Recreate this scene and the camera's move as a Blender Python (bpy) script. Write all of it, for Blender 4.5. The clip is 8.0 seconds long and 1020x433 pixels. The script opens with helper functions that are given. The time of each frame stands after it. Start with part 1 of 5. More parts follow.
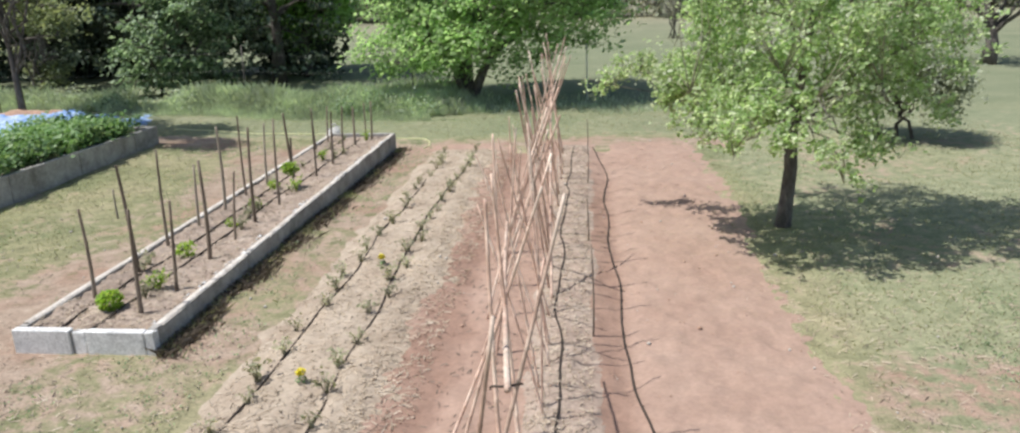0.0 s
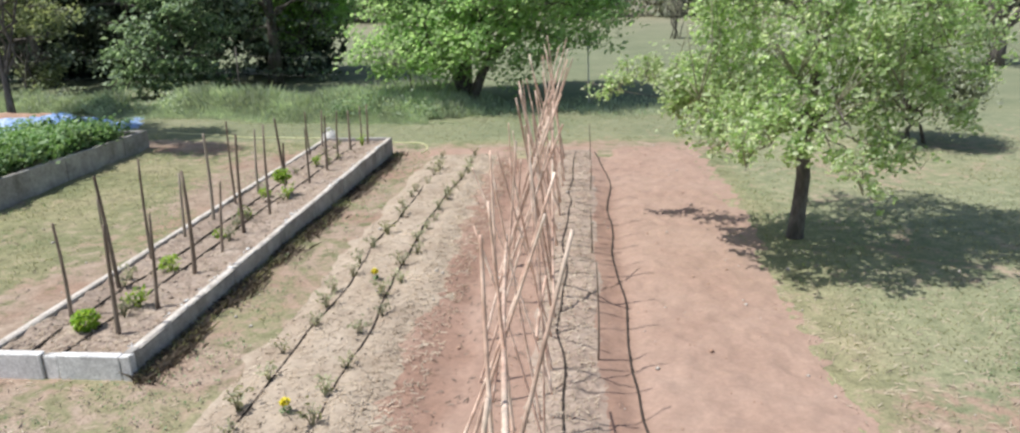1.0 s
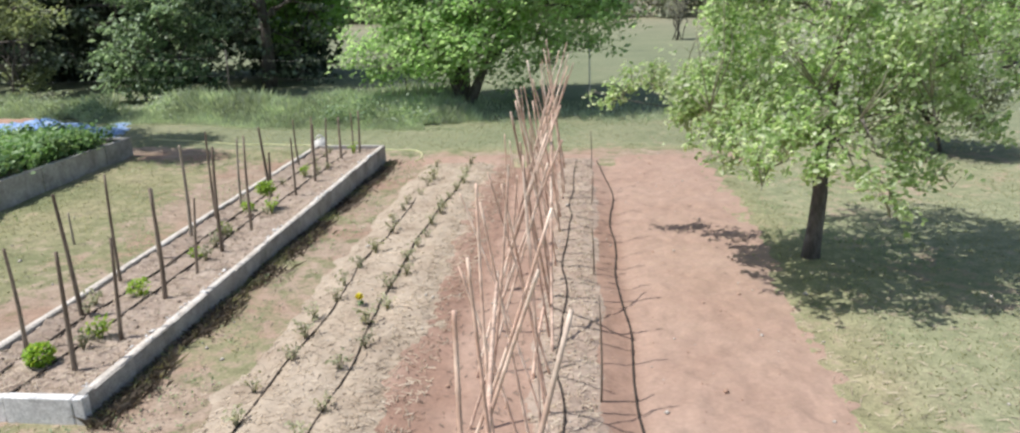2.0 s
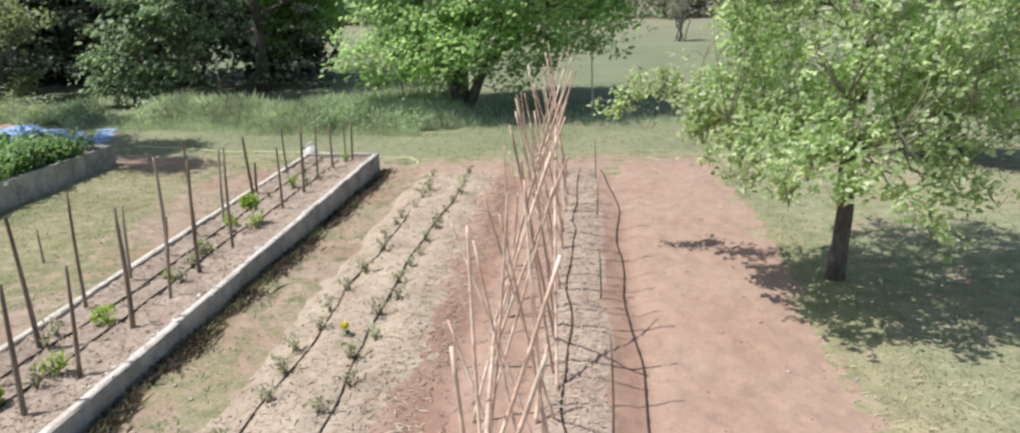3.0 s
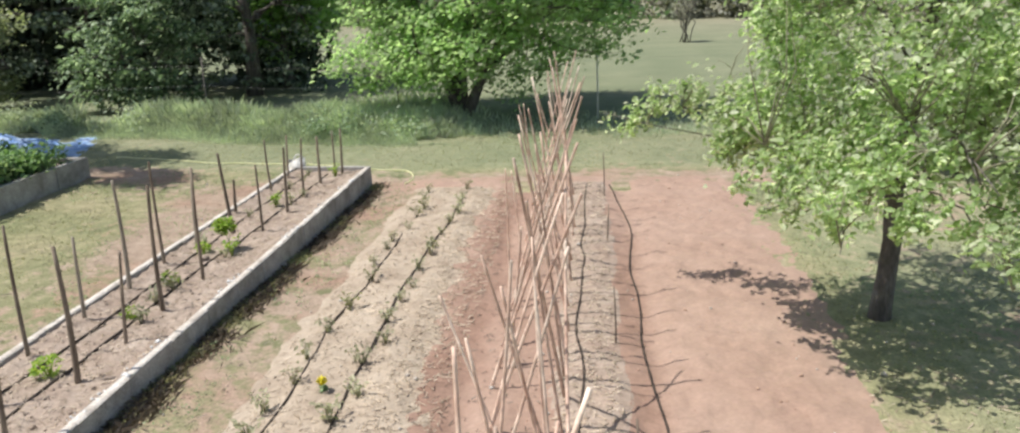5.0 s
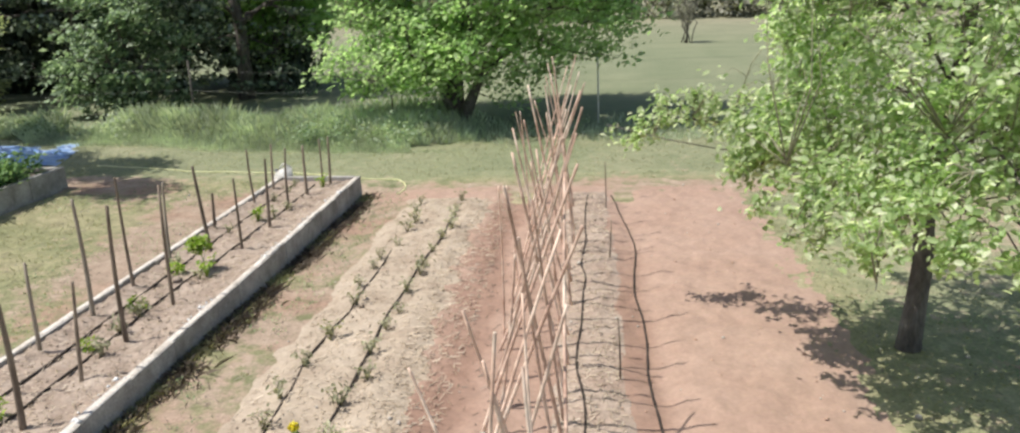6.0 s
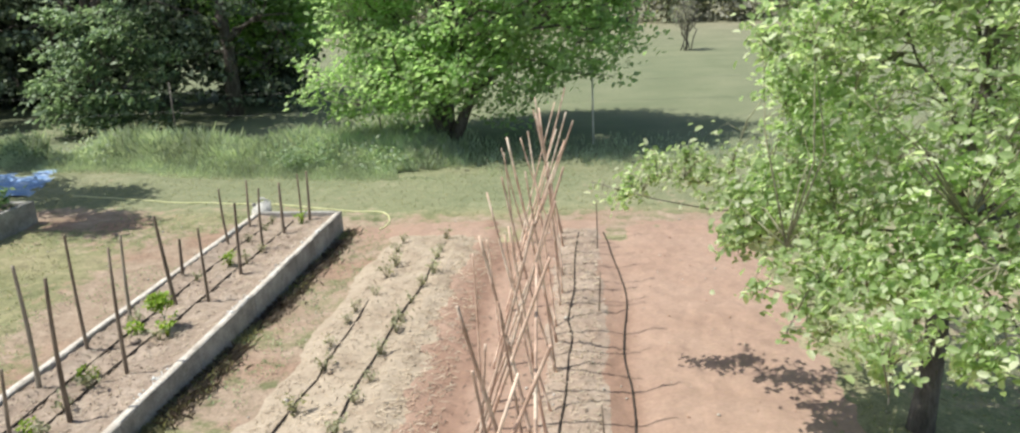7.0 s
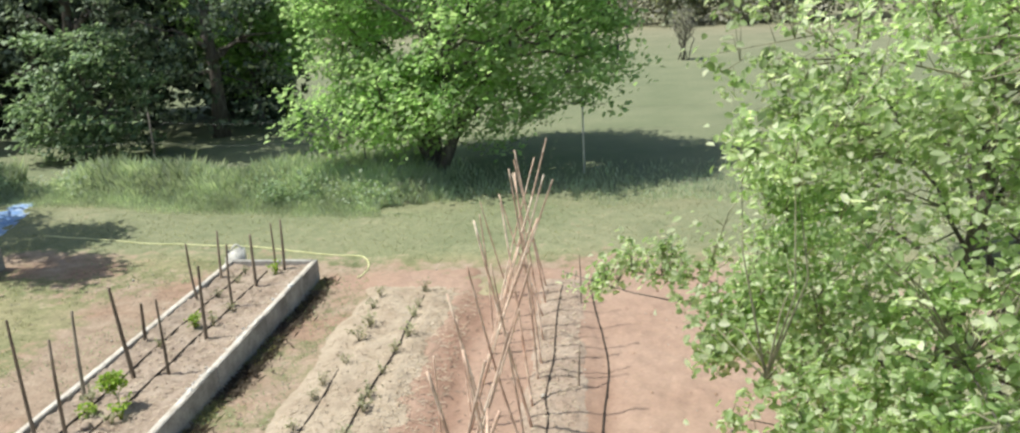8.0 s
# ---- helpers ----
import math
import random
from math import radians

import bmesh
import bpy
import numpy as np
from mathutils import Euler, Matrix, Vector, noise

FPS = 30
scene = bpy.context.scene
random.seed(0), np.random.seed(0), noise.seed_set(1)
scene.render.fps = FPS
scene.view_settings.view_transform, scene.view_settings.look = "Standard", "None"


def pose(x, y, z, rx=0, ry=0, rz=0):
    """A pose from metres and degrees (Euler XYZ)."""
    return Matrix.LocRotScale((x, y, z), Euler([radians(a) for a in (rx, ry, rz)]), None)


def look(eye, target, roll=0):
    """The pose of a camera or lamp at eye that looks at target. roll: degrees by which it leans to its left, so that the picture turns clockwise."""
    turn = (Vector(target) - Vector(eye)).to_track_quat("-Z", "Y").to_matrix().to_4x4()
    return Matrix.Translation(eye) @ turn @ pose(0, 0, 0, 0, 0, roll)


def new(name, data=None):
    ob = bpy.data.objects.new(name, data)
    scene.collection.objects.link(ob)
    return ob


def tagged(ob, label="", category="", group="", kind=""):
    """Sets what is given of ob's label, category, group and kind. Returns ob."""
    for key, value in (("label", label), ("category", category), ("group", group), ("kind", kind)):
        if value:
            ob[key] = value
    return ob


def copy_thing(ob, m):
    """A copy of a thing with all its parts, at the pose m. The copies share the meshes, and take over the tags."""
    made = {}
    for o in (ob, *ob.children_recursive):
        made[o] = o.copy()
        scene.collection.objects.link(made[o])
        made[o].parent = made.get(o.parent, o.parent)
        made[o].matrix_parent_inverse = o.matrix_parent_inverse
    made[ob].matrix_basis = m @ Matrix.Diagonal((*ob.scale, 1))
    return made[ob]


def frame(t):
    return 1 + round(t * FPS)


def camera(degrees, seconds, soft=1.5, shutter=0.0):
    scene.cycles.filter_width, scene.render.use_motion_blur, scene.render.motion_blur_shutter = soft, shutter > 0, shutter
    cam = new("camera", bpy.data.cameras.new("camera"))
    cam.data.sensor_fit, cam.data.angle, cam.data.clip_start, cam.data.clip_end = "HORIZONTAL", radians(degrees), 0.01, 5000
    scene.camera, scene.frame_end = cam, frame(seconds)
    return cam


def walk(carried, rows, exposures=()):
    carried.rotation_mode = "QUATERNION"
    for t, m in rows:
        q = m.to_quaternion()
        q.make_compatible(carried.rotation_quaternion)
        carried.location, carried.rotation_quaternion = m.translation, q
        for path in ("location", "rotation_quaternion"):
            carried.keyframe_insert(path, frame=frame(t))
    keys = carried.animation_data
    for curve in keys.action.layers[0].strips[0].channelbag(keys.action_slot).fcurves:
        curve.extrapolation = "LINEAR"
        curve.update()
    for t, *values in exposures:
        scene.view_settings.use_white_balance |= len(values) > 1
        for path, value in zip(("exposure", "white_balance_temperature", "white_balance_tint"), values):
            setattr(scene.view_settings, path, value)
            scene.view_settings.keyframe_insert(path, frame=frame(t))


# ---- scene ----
cam = camera(67.0, 8.0, soft=2.2)
PATH = [
    (0, (0.461, 0.074, 2.811), (0.269, 1.98, 2.235), -1.7),
    (0.5, (0.458, 0.23, 2.803), (0.266, 2.136, 2.227), -1.7),
    (1, (0.427, 0.478, 2.823), (0.235, 2.383, 2.246), -1.7),
    (1.5, (0.429, 0.752, 2.837), (0.235, 2.658, 2.26), -1.7),
    (3, (0.369, 1.7, 2.827), (0.174, 3.606, 2.252), -1.8),
    (3.5, (0.315, 1.924, 2.816), (0.118, 3.83, 2.243), -2.0),
    (4, (0.274, 2.152, 2.825), (0.078, 4.058, 2.252), -2.0),
    (4.5, (0.274, 2.34, 2.841), (0.078, 4.245, 2.266), -1.8),
    (6, (0.267, 3.189, 2.85), (0.07, 5.094, 2.274), -2.0),
    (6.5, (0.326, 3.458, 2.951), (0.129, 5.363, 2.374), -2.0),
    (7, (0.414, 3.833, 3.184), (0.212, 5.737, 2.608), -2.3),
    (7.5, (0.51, 4.136, 3.436), (0.308, 6.04, 2.856), -2.4),
    (8, (0.636, 4.437, 3.719), (0.43, 6.338, 3.135), -2.5),
]
walk(cam, [(t, look(eye, target, roll)) for t, eye, target, roll in PATH],
     [(0, 0.16, 6620, 10), (1.5, 0.18, 6620, 10), (3, 0.2, 6680, 10), (4.5, 0.22, 6780, 10), (6, 0.24, 6920, 10), (6.5, 0.25, 6930, 9), (7, 0.27, 6940, 6), (8, 0.29, 6960, 4)])

# world and sun
SUN_UP, SUN_WAY = radians(63), Vector((0.96, 0.28))
world = bpy.data.worlds.new("world")
scene.world = world
world.use_nodes = True
wt = world.node_tree
sky = wt.nodes.new("ShaderNodeTexSky")
sky.sky_type, sky.sun_disc = "NISHITA", False
sky.sun_elevation, sky.sun_rotation = SUN_UP, math.atan2(-SUN_WAY.x, -SUN_WAY.y)
sky.air_density, sky.dust_density = 1.0, 1.5
wt.links.new(sky.outputs[0], wt.nodes["Background"].inputs[0])
wt.nodes["Background"].inputs[1].default_value = 0.112
sun = new("sun", bpy.data.lights.new("sun", "SUN"))
sun.data.energy, sun.data.angle, sun.data.color = 4.55, radians(0.53), (1.0, 0.98, 0.94)
sun.matrix_world = look((0, 0, 30), (SUN_WAY.x * math.cos(SUN_UP), SUN_WAY.y * math.cos(SUN_UP), 30 - math.sin(SUN_UP)))


# ---- numeric noise and mesh helpers ----
rng = np.random.default_rng(7)


def lattice(ix, iy, iz, seed):
    h = (ix * 374761393 + iy * 668265263 + iz * 2147483647 + seed * 1274126177) & 0xFFFFFFFF
    h = ((h ^ (h >> 13)) * 1274126177) & 0xFFFFFFFF
    return ((h ^ (h >> 16)) & 0xFFFF) / 65535.0


def value_noise(x, y, z=0.0, seed=0):
    x, y, z = np.broadcast_arrays(np.asarray(x, float), np.asarray(y, float), np.asarray(z, float))
    ix, iy, iz = (np.floor(a).astype(np.int64) for a in (x, y, z))
    u, v, w = (a - np.floor(a) for a in (x, y, z))
    u, v, w = (a * a * (3 - 2 * a) for a in (u, v, w))
    total = 0.0
    for dx in (0, 1):
        for dy in (0, 1):
            for dz in (0, 1):
                k = (u if dx else 1 - u) * (v if dy else 1 - v) * (w if dz else 1 - w)
                total = total + k * lattice(ix + dx, iy + dy, iz + dz, seed)
    return total


def fbm(x, y, z=0.0, seed=0, octaves=4):
    total, amp, norm, f = 0.0, 1.0, 0.0, 1.0
    for o in range(octaves):
        total = total + amp * value_noise(np.asarray(x) * f, np.asarray(y) * f, np.asarray(z) * f, seed + o)
        norm, amp, f = norm + amp, amp * 0.5, f * 2.03
    return total / norm


def smooth(a, lo, hi):
    k = np.clip((np.asarray(a, float) - lo) / (hi - lo), 0, 1)
    return k * k * (3 - 2 * k)


def mesh_np(name, verts, faces, shade=False):
    """A mesh from arrays, all faces with the same number of corners."""
    verts, faces = np.asarray(verts, np.float32), np.asarray(faces, np.int32)
    me = bpy.data.meshes.new(name)
    me.vertices.add(len(verts))
    me.vertices.foreach_set("co", verts.ravel())
    me.loops.add(faces.size)
    me.loops.foreach_set("vertex_index", faces.ravel())
    me.polygons.add(len(faces))
    me.polygons.foreach_set("loop_start", np.arange(0, faces.size, faces.shape[1], dtype=np.int32))
    if shade:
        me.polygons.foreach_set("use_smooth", np.ones(len(faces), bool))
    me.update(calc_edges=True)
    return me


def put(name, me, material, parent=None, label="", m=None):
    ob = new(name, me)
    if material and not me.materials:
        me.materials.append(material)
    if m is not None:
        ob.matrix_basis = m
    if parent:
        ob.parent = parent
    if label:
        ob["label"] = label
    return ob


def part(name, bm, material, parent=None, label="", m=None, shade=False):
    me = bpy.data.meshes.new(name)
    bm.to_mesh(me)
    bm.free()
    if shade:
        for p in me.polygons:
            p.use_smooth = True
    return put(name, me, material, parent, label, m)


def empty(name, x=0.0, y=0.0, z=0.0):
    ob = new(name)
    ob.location = (x, y, z)
    return ob


def tubes(paths, sides=6):
    """Arrays for bent tapered tubes; a path is a list of (x, y, z, radius)."""
    V, F, base = [], [], 0
    for path in paths:
        p = np.asarray(path, float)
        c, r = p[:, :3], p[:, 3]
        d = np.gradient(c, axis=0)
        d /= np.linalg.norm(d, axis=1)[:, None] + 1e-9
        ref = np.array([0.0, 0.0, 1.0]) if abs(d[:, 2]).mean() < 0.8 else np.array([1.0, 0.0, 0.0])
        a = np.cross(d, ref)
        a /= np.linalg.norm(a, axis=1)[:, None] + 1e-9
        b = np.cross(d, a)
        th = np.linspace(0, 2 * np.pi, sides, endpoint=False)
        ring = c[:, None, :] + r[:, None, None] * (np.cos(th)[None, :, None] * a[:, None, :] + np.sin(th)[None, :, None] * b[:, None, :])
        V.append(ring.reshape(-1, 3))
        n = len(p)
        i, j = np.meshgrid(np.arange(n - 1), np.arange(sides), indexing="ij")
        k = (j + 1) % sides
        F.append((base + np.stack([i * sides + j, i * sides + k, (i + 1) * sides + k, (i + 1) * sides + j], -1)).reshape(-1, 4))
        # ends closed by folded quads
        for s, row in ((0, 0), (1, n - 1)):
            o = base + row * sides
            for q in range(1, sides - 2, 2):
                f = [o, o + q, o + q + 1, o + q + 2]
                F.append(np.array([f[::-1] if s == 0 else f]))
        base += n * sides
    return np.concatenate(V), np.concatenate(F)


def grid(xs, ys, zf):
    X, Y = np.meshgrid(xs, ys, indexing="ij")
    V = np.stack([X, Y, zf(X, Y)], -1).reshape(-1, 3)
    i, j = np.meshgrid(np.arange(len(xs) - 1), np.arange(len(ys) - 1), indexing="ij")
    n = len(ys)
    F = np.stack([i * n + j, (i + 1) * n + j, (i + 1) * n + j + 1, i * n + j + 1], -1).reshape(-1, 4)
    return V, F


def scatter_leaves(centres, size, droop=0.3, wide=0.5, seed=1, sun_bias=0.5, oval=False):
    """Folded leaf quads at the centres, turned at random with a lean towards the light from above."""
    g = np.random.default_rng(seed)
    n = len(centres)
    nrm = g.normal(size=(n, 3))
    nrm[:, 2] = np.abs(nrm[:, 2])
    nrm += np.array([-0.6, -0.25, 0.75]) * sun_bias * 1.6
    nrm /= np.linalg.norm(nrm, axis=1)[:, None]
    way = g.normal(size=(n, 3))
    way[:, 2] -= droop
    way -= (way * nrm).sum(1)[:, None] * nrm
    way /= np.linalg.norm(way, axis=1)[:, None] + 1e-9
    side = np.cross(nrm, way)
    s = (size * g.uniform(0.65, 1.35, n))[:, None]
    a = centres - way * s * 0.5
    t = centres + way * s * 0.5
    if oval:
        # two folded halves with rounded sides, the tip bent down
        t = t - nrm * s * 0.1
        rim = [centres + way * s * k + side * s * wide * w + nrm * s * 0.1 for k, w in ((-0.22, -0.42), (0.2, -0.44), (0.2, 0.44), (-0.22, 0.42))]
        V = np.stack([a, rim[0], rim[1], t, rim[2], rim[3]], 1).reshape(-1, 3)
        k = 6 * np.arange(n)[:, None]
        return V, np.concatenate([k + np.array([0, 1, 2, 3]), k + np.array([0, 3, 4, 5])], 1).reshape(-1, 4)
    l = centres + side * s * wide * 0.5 + nrm * s * 0.12
    r = centres - side * s * wide * 0.5 + nrm * s * 0.12
    V = np.stack([a, r, t, l], 1).reshape(-1, 3)
    return V, np.arange(4 * n).reshape(-1, 4)


def blades(x, y, z, height, width, seed=1, lean=0.35):
    """Upright grass blades as narrow bent pieces."""
    g = np.random.default_rng(seed)
    n = len(x)
    th = g.uniform(0, 2 * np.pi, n)
    h = height * g.uniform(0.5, 1.3, n)
    w = width * g.uniform(0.6, 1.4, n)
    lx, ly = g.normal(size=n) * lean * h, g.normal(size=n) * lean * h
    cx, cy = np.cos(th) * w / 2, np.sin(th) * w / 2
    V = np.stack([
        np.stack([x - cx, y - cy, z - 0.02], 1), np.stack([x + cx, y + cy, z - 0.02], 1),
        np.stack([x + cx * 0.7 + lx * 0.4, y + cy * 0.7 + ly * 0.4, z + h * 0.6], 1), np.stack([x + lx, y + ly, z + h * 0.95], 1)], 1).reshape(-1, 3)
    return V, np.arange(4 * n).reshape(-1, 4)


# ---- materials ----
def mat(name):
    m = bpy.data.materials.new(name)
    m.use_nodes = True
    nt = m.node_tree
    return m, nt, nt.nodes["Principled BSDF"]


def node(nt, kind, **values):
    n = nt.nodes.new(kind)
    for key, value in values.items():
        n.inputs[key.replace("_", " ")].default_value = value
    return n


def noise_at(nt, scale, detail=4, rough=0.6, stretch=None, world=True):
    tex = node(nt, "ShaderNodeTexNoise", Scale=scale, Detail=detail, Roughness=rough)
    src = nt.nodes.new("ShaderNodeNewGeometry").outputs["Position"] if world else nt.nodes.new("ShaderNodeTexCoord").outputs["Object"]
    if stretch:
        mp = node(nt, "ShaderNodeMapping", Scale=stretch)
        nt.links.new(src, mp.inputs["Vector"])
        src = mp.outputs[0]
    nt.links.new(src, tex.inputs["Vector"])
    return tex.outputs["Fac"]


def ramp(nt, fac, *stops):
    n = nt.nodes.new("ShaderNodeValToRGB")
    e = n.color_ramp.elements
    while len(e) < len(stops):
        e.new(0.5)
    for el, (pos, col) in zip(e, stops):
        el.position, el.color = pos, (*col, 1) if len(col) == 3 else col
    nt.links.new(fac, n.inputs[0])
    return n.outputs[0]


def mixc(nt, fac, a, b, mode="MIX"):
    n = nt.nodes.new("ShaderNodeMix")
    n.data_type, n.blend_type = "RGBA", mode
    for sock, value in ((n.inputs[0], fac), (n.inputs[6], a), (n.inputs[7], b)):
        if hasattr(value, "links"):
            nt.links.new(value, sock)
        else:
            sock.default_value = value if isinstance(value, float) else (*value, 1)
    return n.outputs[2]


def bump(nt, bs, height, strength=0.4, distance=0.02):
    b = node(nt, "ShaderNodeBump", Strength=strength, Distance=distance)
    nt.links.new(height, b.inputs["Height"])
    nt.links.new(b.outputs[0], bs.inputs["Normal"])


def grey(v):
    return (v, v, v)


def mottled(name, stops, scale, fine, rough=0.9, bump_by=0.4, distance=0.02, stretch=None, world=True, metal=0.0, vary=0.0, calm=1.0):
    """Colour from a coarse noise, broken up by a fine one that also gives the relief."""
    m, nt, bs = mat(name)
    c = ramp(nt, noise_at(nt, scale, 5, 0.65, stretch, world), *stops)
    f = noise_at(nt, fine, 4, 0.7, stretch, world)
    c = mixc(nt, 1.0, c, ramp(nt, f, (0.3, grey(1 - 0.32 * calm)), (0.7, grey(1 + 0.15 * calm))), "MULTIPLY")
    c = mixc(nt, 1.0, c, ramp(nt, noise_at(nt, math.sqrt(scale * fine), 3, 0.6, stretch, world), (0.34, grey(1 - 0.12 * calm)), (0.66, grey(1 + 0.12 * calm))), "MULTIPLY")
    if vary:
        c = mixc(nt, 1.0, c, ramp(nt, nt.nodes.new("ShaderNodeObjectInfo").outputs["Random"], (0.0, grey(1 - vary)), (1.0, grey(1 + vary * 0.7))), "MULTIPLY")
    nt.links.new(c, bs.inputs["Base Color"])
    bs.inputs["Roughness"].default_value, bs.inputs["Metallic"].default_value = rough, metal
    bs.inputs["Specular IOR Level"].default_value = 0.25
    bump(nt, bs, f, bump_by, distance)
    return m


def leafy(name, dark, mid, light, through_=0.35, rough=0.5, tint=(1.1, 1.15, 0.7)):
    """Leaves that differ one by one and let some light through."""
    m, nt, bs = mat(name)
    rnd = nt.nodes.new("ShaderNodeNewGeometry").outputs["Random Per Island"]
    c = ramp(nt, rnd, (0.0, dark), (0.5, mid), (1.0, light))
    c = mixc(nt, 1.0, c, ramp(nt, noise_at(nt, 1.1, 3), (0.3, grey(0.65)), (0.7, grey(1.25))), "MULTIPLY")
    nt.links.new(c, bs.inputs["Base Color"])
    bs.inputs["Roughness"].default_value = rough
    bs.inputs["Specular IOR Level"].default_value = 0.35
    tr = nt.nodes.new("ShaderNodeBsdfTranslucent")
    nt.links.new(mixc(nt, 1.0, c, tint, "MULTIPLY"), tr.inputs[0])
    mx = node(nt, "ShaderNodeMixShader", Fac=through_)
    nt.links.new(bs.outputs[0], mx.inputs[1])
    nt.links.new(tr.outputs[0], mx.inputs[2])
    nt.links.new(mx.outputs[0], nt.nodes["Material Output"].inputs[0])
    return m


def ground_material():
    m, nt, bs = mat("meadow_earth")
    at = nt.nodes.new("ShaderNodeAttribute")
    at.attribute_name = "bare"
    n1, n2, n3 = noise_at(nt, 0.5, 4), noise_at(nt, 5.0, 5, 0.7), noise_at(nt, 38.0, 3, 0.7)
    grass = ramp(nt, n1, (0.32, (0.195, 0.215, 0.115)), (0.5, (0.28, 0.275, 0.16)), (0.7, (0.37, 0.325, 0.215)))
    grass = mixc(nt, 1.0, grass, ramp(nt, n2, (0.3, grey(0.66)), (0.7, grey(1.24))), "MULTIPLY")
    lush = nt.nodes.new("ShaderNodeAttribute")
    lush.attribute_name = "lush"
    grass = mixc(nt, lush.outputs["Fac"], grass, ramp(nt, n2, (0.3, (0.18, 0.21, 0.122)), (0.7, (0.37, 0.375, 0.25))))
    rank = nt.nodes.new("ShaderNodeAttribute")
    rank.attribute_name = "rank"
    grass = mixc(nt, rank.outputs["Fac"], grass, ramp(nt, n1, (0.3, (0.165, 0.195, 0.12)), (0.7, (0.235, 0.255, 0.165))))
    dry = nt.nodes.new("ShaderNodeAttribute")
    dry.attribute_name = "dry"
    grass = mixc(nt, dry.outputs["Fac"], grass, ramp(nt, n1, (0.3, (0.25, 0.235, 0.165)), (0.7, (0.35, 0.315, 0.235))))
    earth = ramp(nt, n2, (0.3, (0.27, 0.20, 0.155)), (0.55, (0.37, 0.29, 0.228)), (0.75, (0.46, 0.375, 0.30)))
    earth = mixc(nt, ramp(nt, noise_at(nt, 0.9, 4, 0.6), (0.46, (0, 0, 0)), (0.62, (1, 1, 1))), earth, ramp(nt, n2, (0.3, (0.25, 0.165, 0.122)), (0.7, (0.40, 0.285, 0.222))))
    # the bare patches' ragged edges
    sub = nt.nodes.new("ShaderNodeMath")
    sub.operation = "MULTIPLY_ADD"
    nt.links.new(n2, sub.inputs[0])
    sub.inputs[1].default_value = 1.3
    nt.links.new(at.outputs["Fac"], sub.inputs[2])
    fac = ramp(nt, sub.outputs[0], (0.78, (0, 0, 0)), (0.98, (1, 1, 1)))
    c = mixc(nt, fac, grass, earth)
    c = mixc(nt, 1.0, c, ramp(nt, n3, (0.3, grey(0.72)), (0.7, grey(1.15))), "MULTIPLY")
    nt.links.new(c, bs.inputs["Base Color"])
    bs.inputs["Roughness"].default_value = 0.95
    bs.inputs["Specular IOR Level"].default_value = 0.1
    bump(nt, bs, n3, 0.5, 0.03)
    return m


def plot_material():
    m = mottled("red_soil_plot", [(0.3, (0.334, 0.226, 0.178)), (0.5, (0.362, 0.252, 0.2)), (0.72, (0.392, 0.281, 0.227))], 1.0, 26, 0.95, 0.25, 0.02, calm=0.5)
    nt, bs = m.node_tree, m.node_tree.nodes["Principled BSDF"]
    dry = bs.inputs["Base Color"].links[0].from_socket
    at = nt.nodes.new("ShaderNodeAttribute")
    at.attribute_name = "damp"
    nt.links.new(mixc(nt, at.outputs["Fac"], dry, mixc(nt, 1.0, dry, (0.76, 0.70, 0.675), "MULTIPLY")), bs.inputs["Base Color"])
    return m


GROUND = ground_material()
PLOT_SOIL = plot_material()
RED_SOIL = mottled("red_soil", [(0.3, (0.36, 0.225, 0.165)), (0.5, (0.45, 0.295, 0.22)), (0.72, (0.53, 0.37, 0.285))], 1.6, 30, 0.95, 0.5, 0.03)
MULCH = mottled("straw_mulch", [(0.3, (0.335, 0.266, 0.205)), (0.5, (0.415, 0.344, 0.272)), (0.75, (0.47, 0.399, 0.324))], 2.2, 45, 0.95, 0.35, 0.02, calm=0.6)
RIDGE_MULCH = mottled("thin_straw_on_red_soil", [(0.3, (0.315, 0.235, 0.19)), (0.5, (0.375, 0.295, 0.242)), (0.75, (0.435, 0.36, 0.302))], 3.0, 40, 0.95, 0.4, 0.02, calm=0.7)
BED_SOIL = mottled("bed_soil", [(0.3, (0.275, 0.212, 0.17)), (0.5, (0.365, 0.292, 0.24)), (0.75, (0.455, 0.38, 0.322))], 4.0, 45, 0.95, 0.5, 0.025, calm=0.7)
CONCRETE = mottled("concrete", [(0.3, (0.25, 0.235, 0.215)), (0.5, (0.39, 0.375, 0.355)), (0.75, (0.52, 0.505, 0.485))], 3.0, 50, 0.85, 0.3, 0.012, vary=0.14)
PALE_CONCRETE = mottled("pale_concrete", [(0.3, (0.60, 0.60, 0.60)), (0.5, (0.72, 0.72, 0.715)), (0.75, (0.80, 0.795, 0.785))], 3.5, 50, 0.85, 0.2, 0.01, vary=0.06)
MORTAR = mottled("mortar", [(0.3, (0.2, 0.19, 0.18)), (0.7, (0.36, 0.35, 0.33))], 9, 60, 0.95, 0.5, 0.02)
BAMBOO = mottled("dry_bamboo", [(0.3, (0.46, 0.28, 0.215)), (0.5, (0.70, 0.51, 0.41)), (0.7, (0.88, 0.76, 0.64))], 4.0, 30, 0.55, 0.2, 0.004, (1, 1, 0.7), vary=0.25)
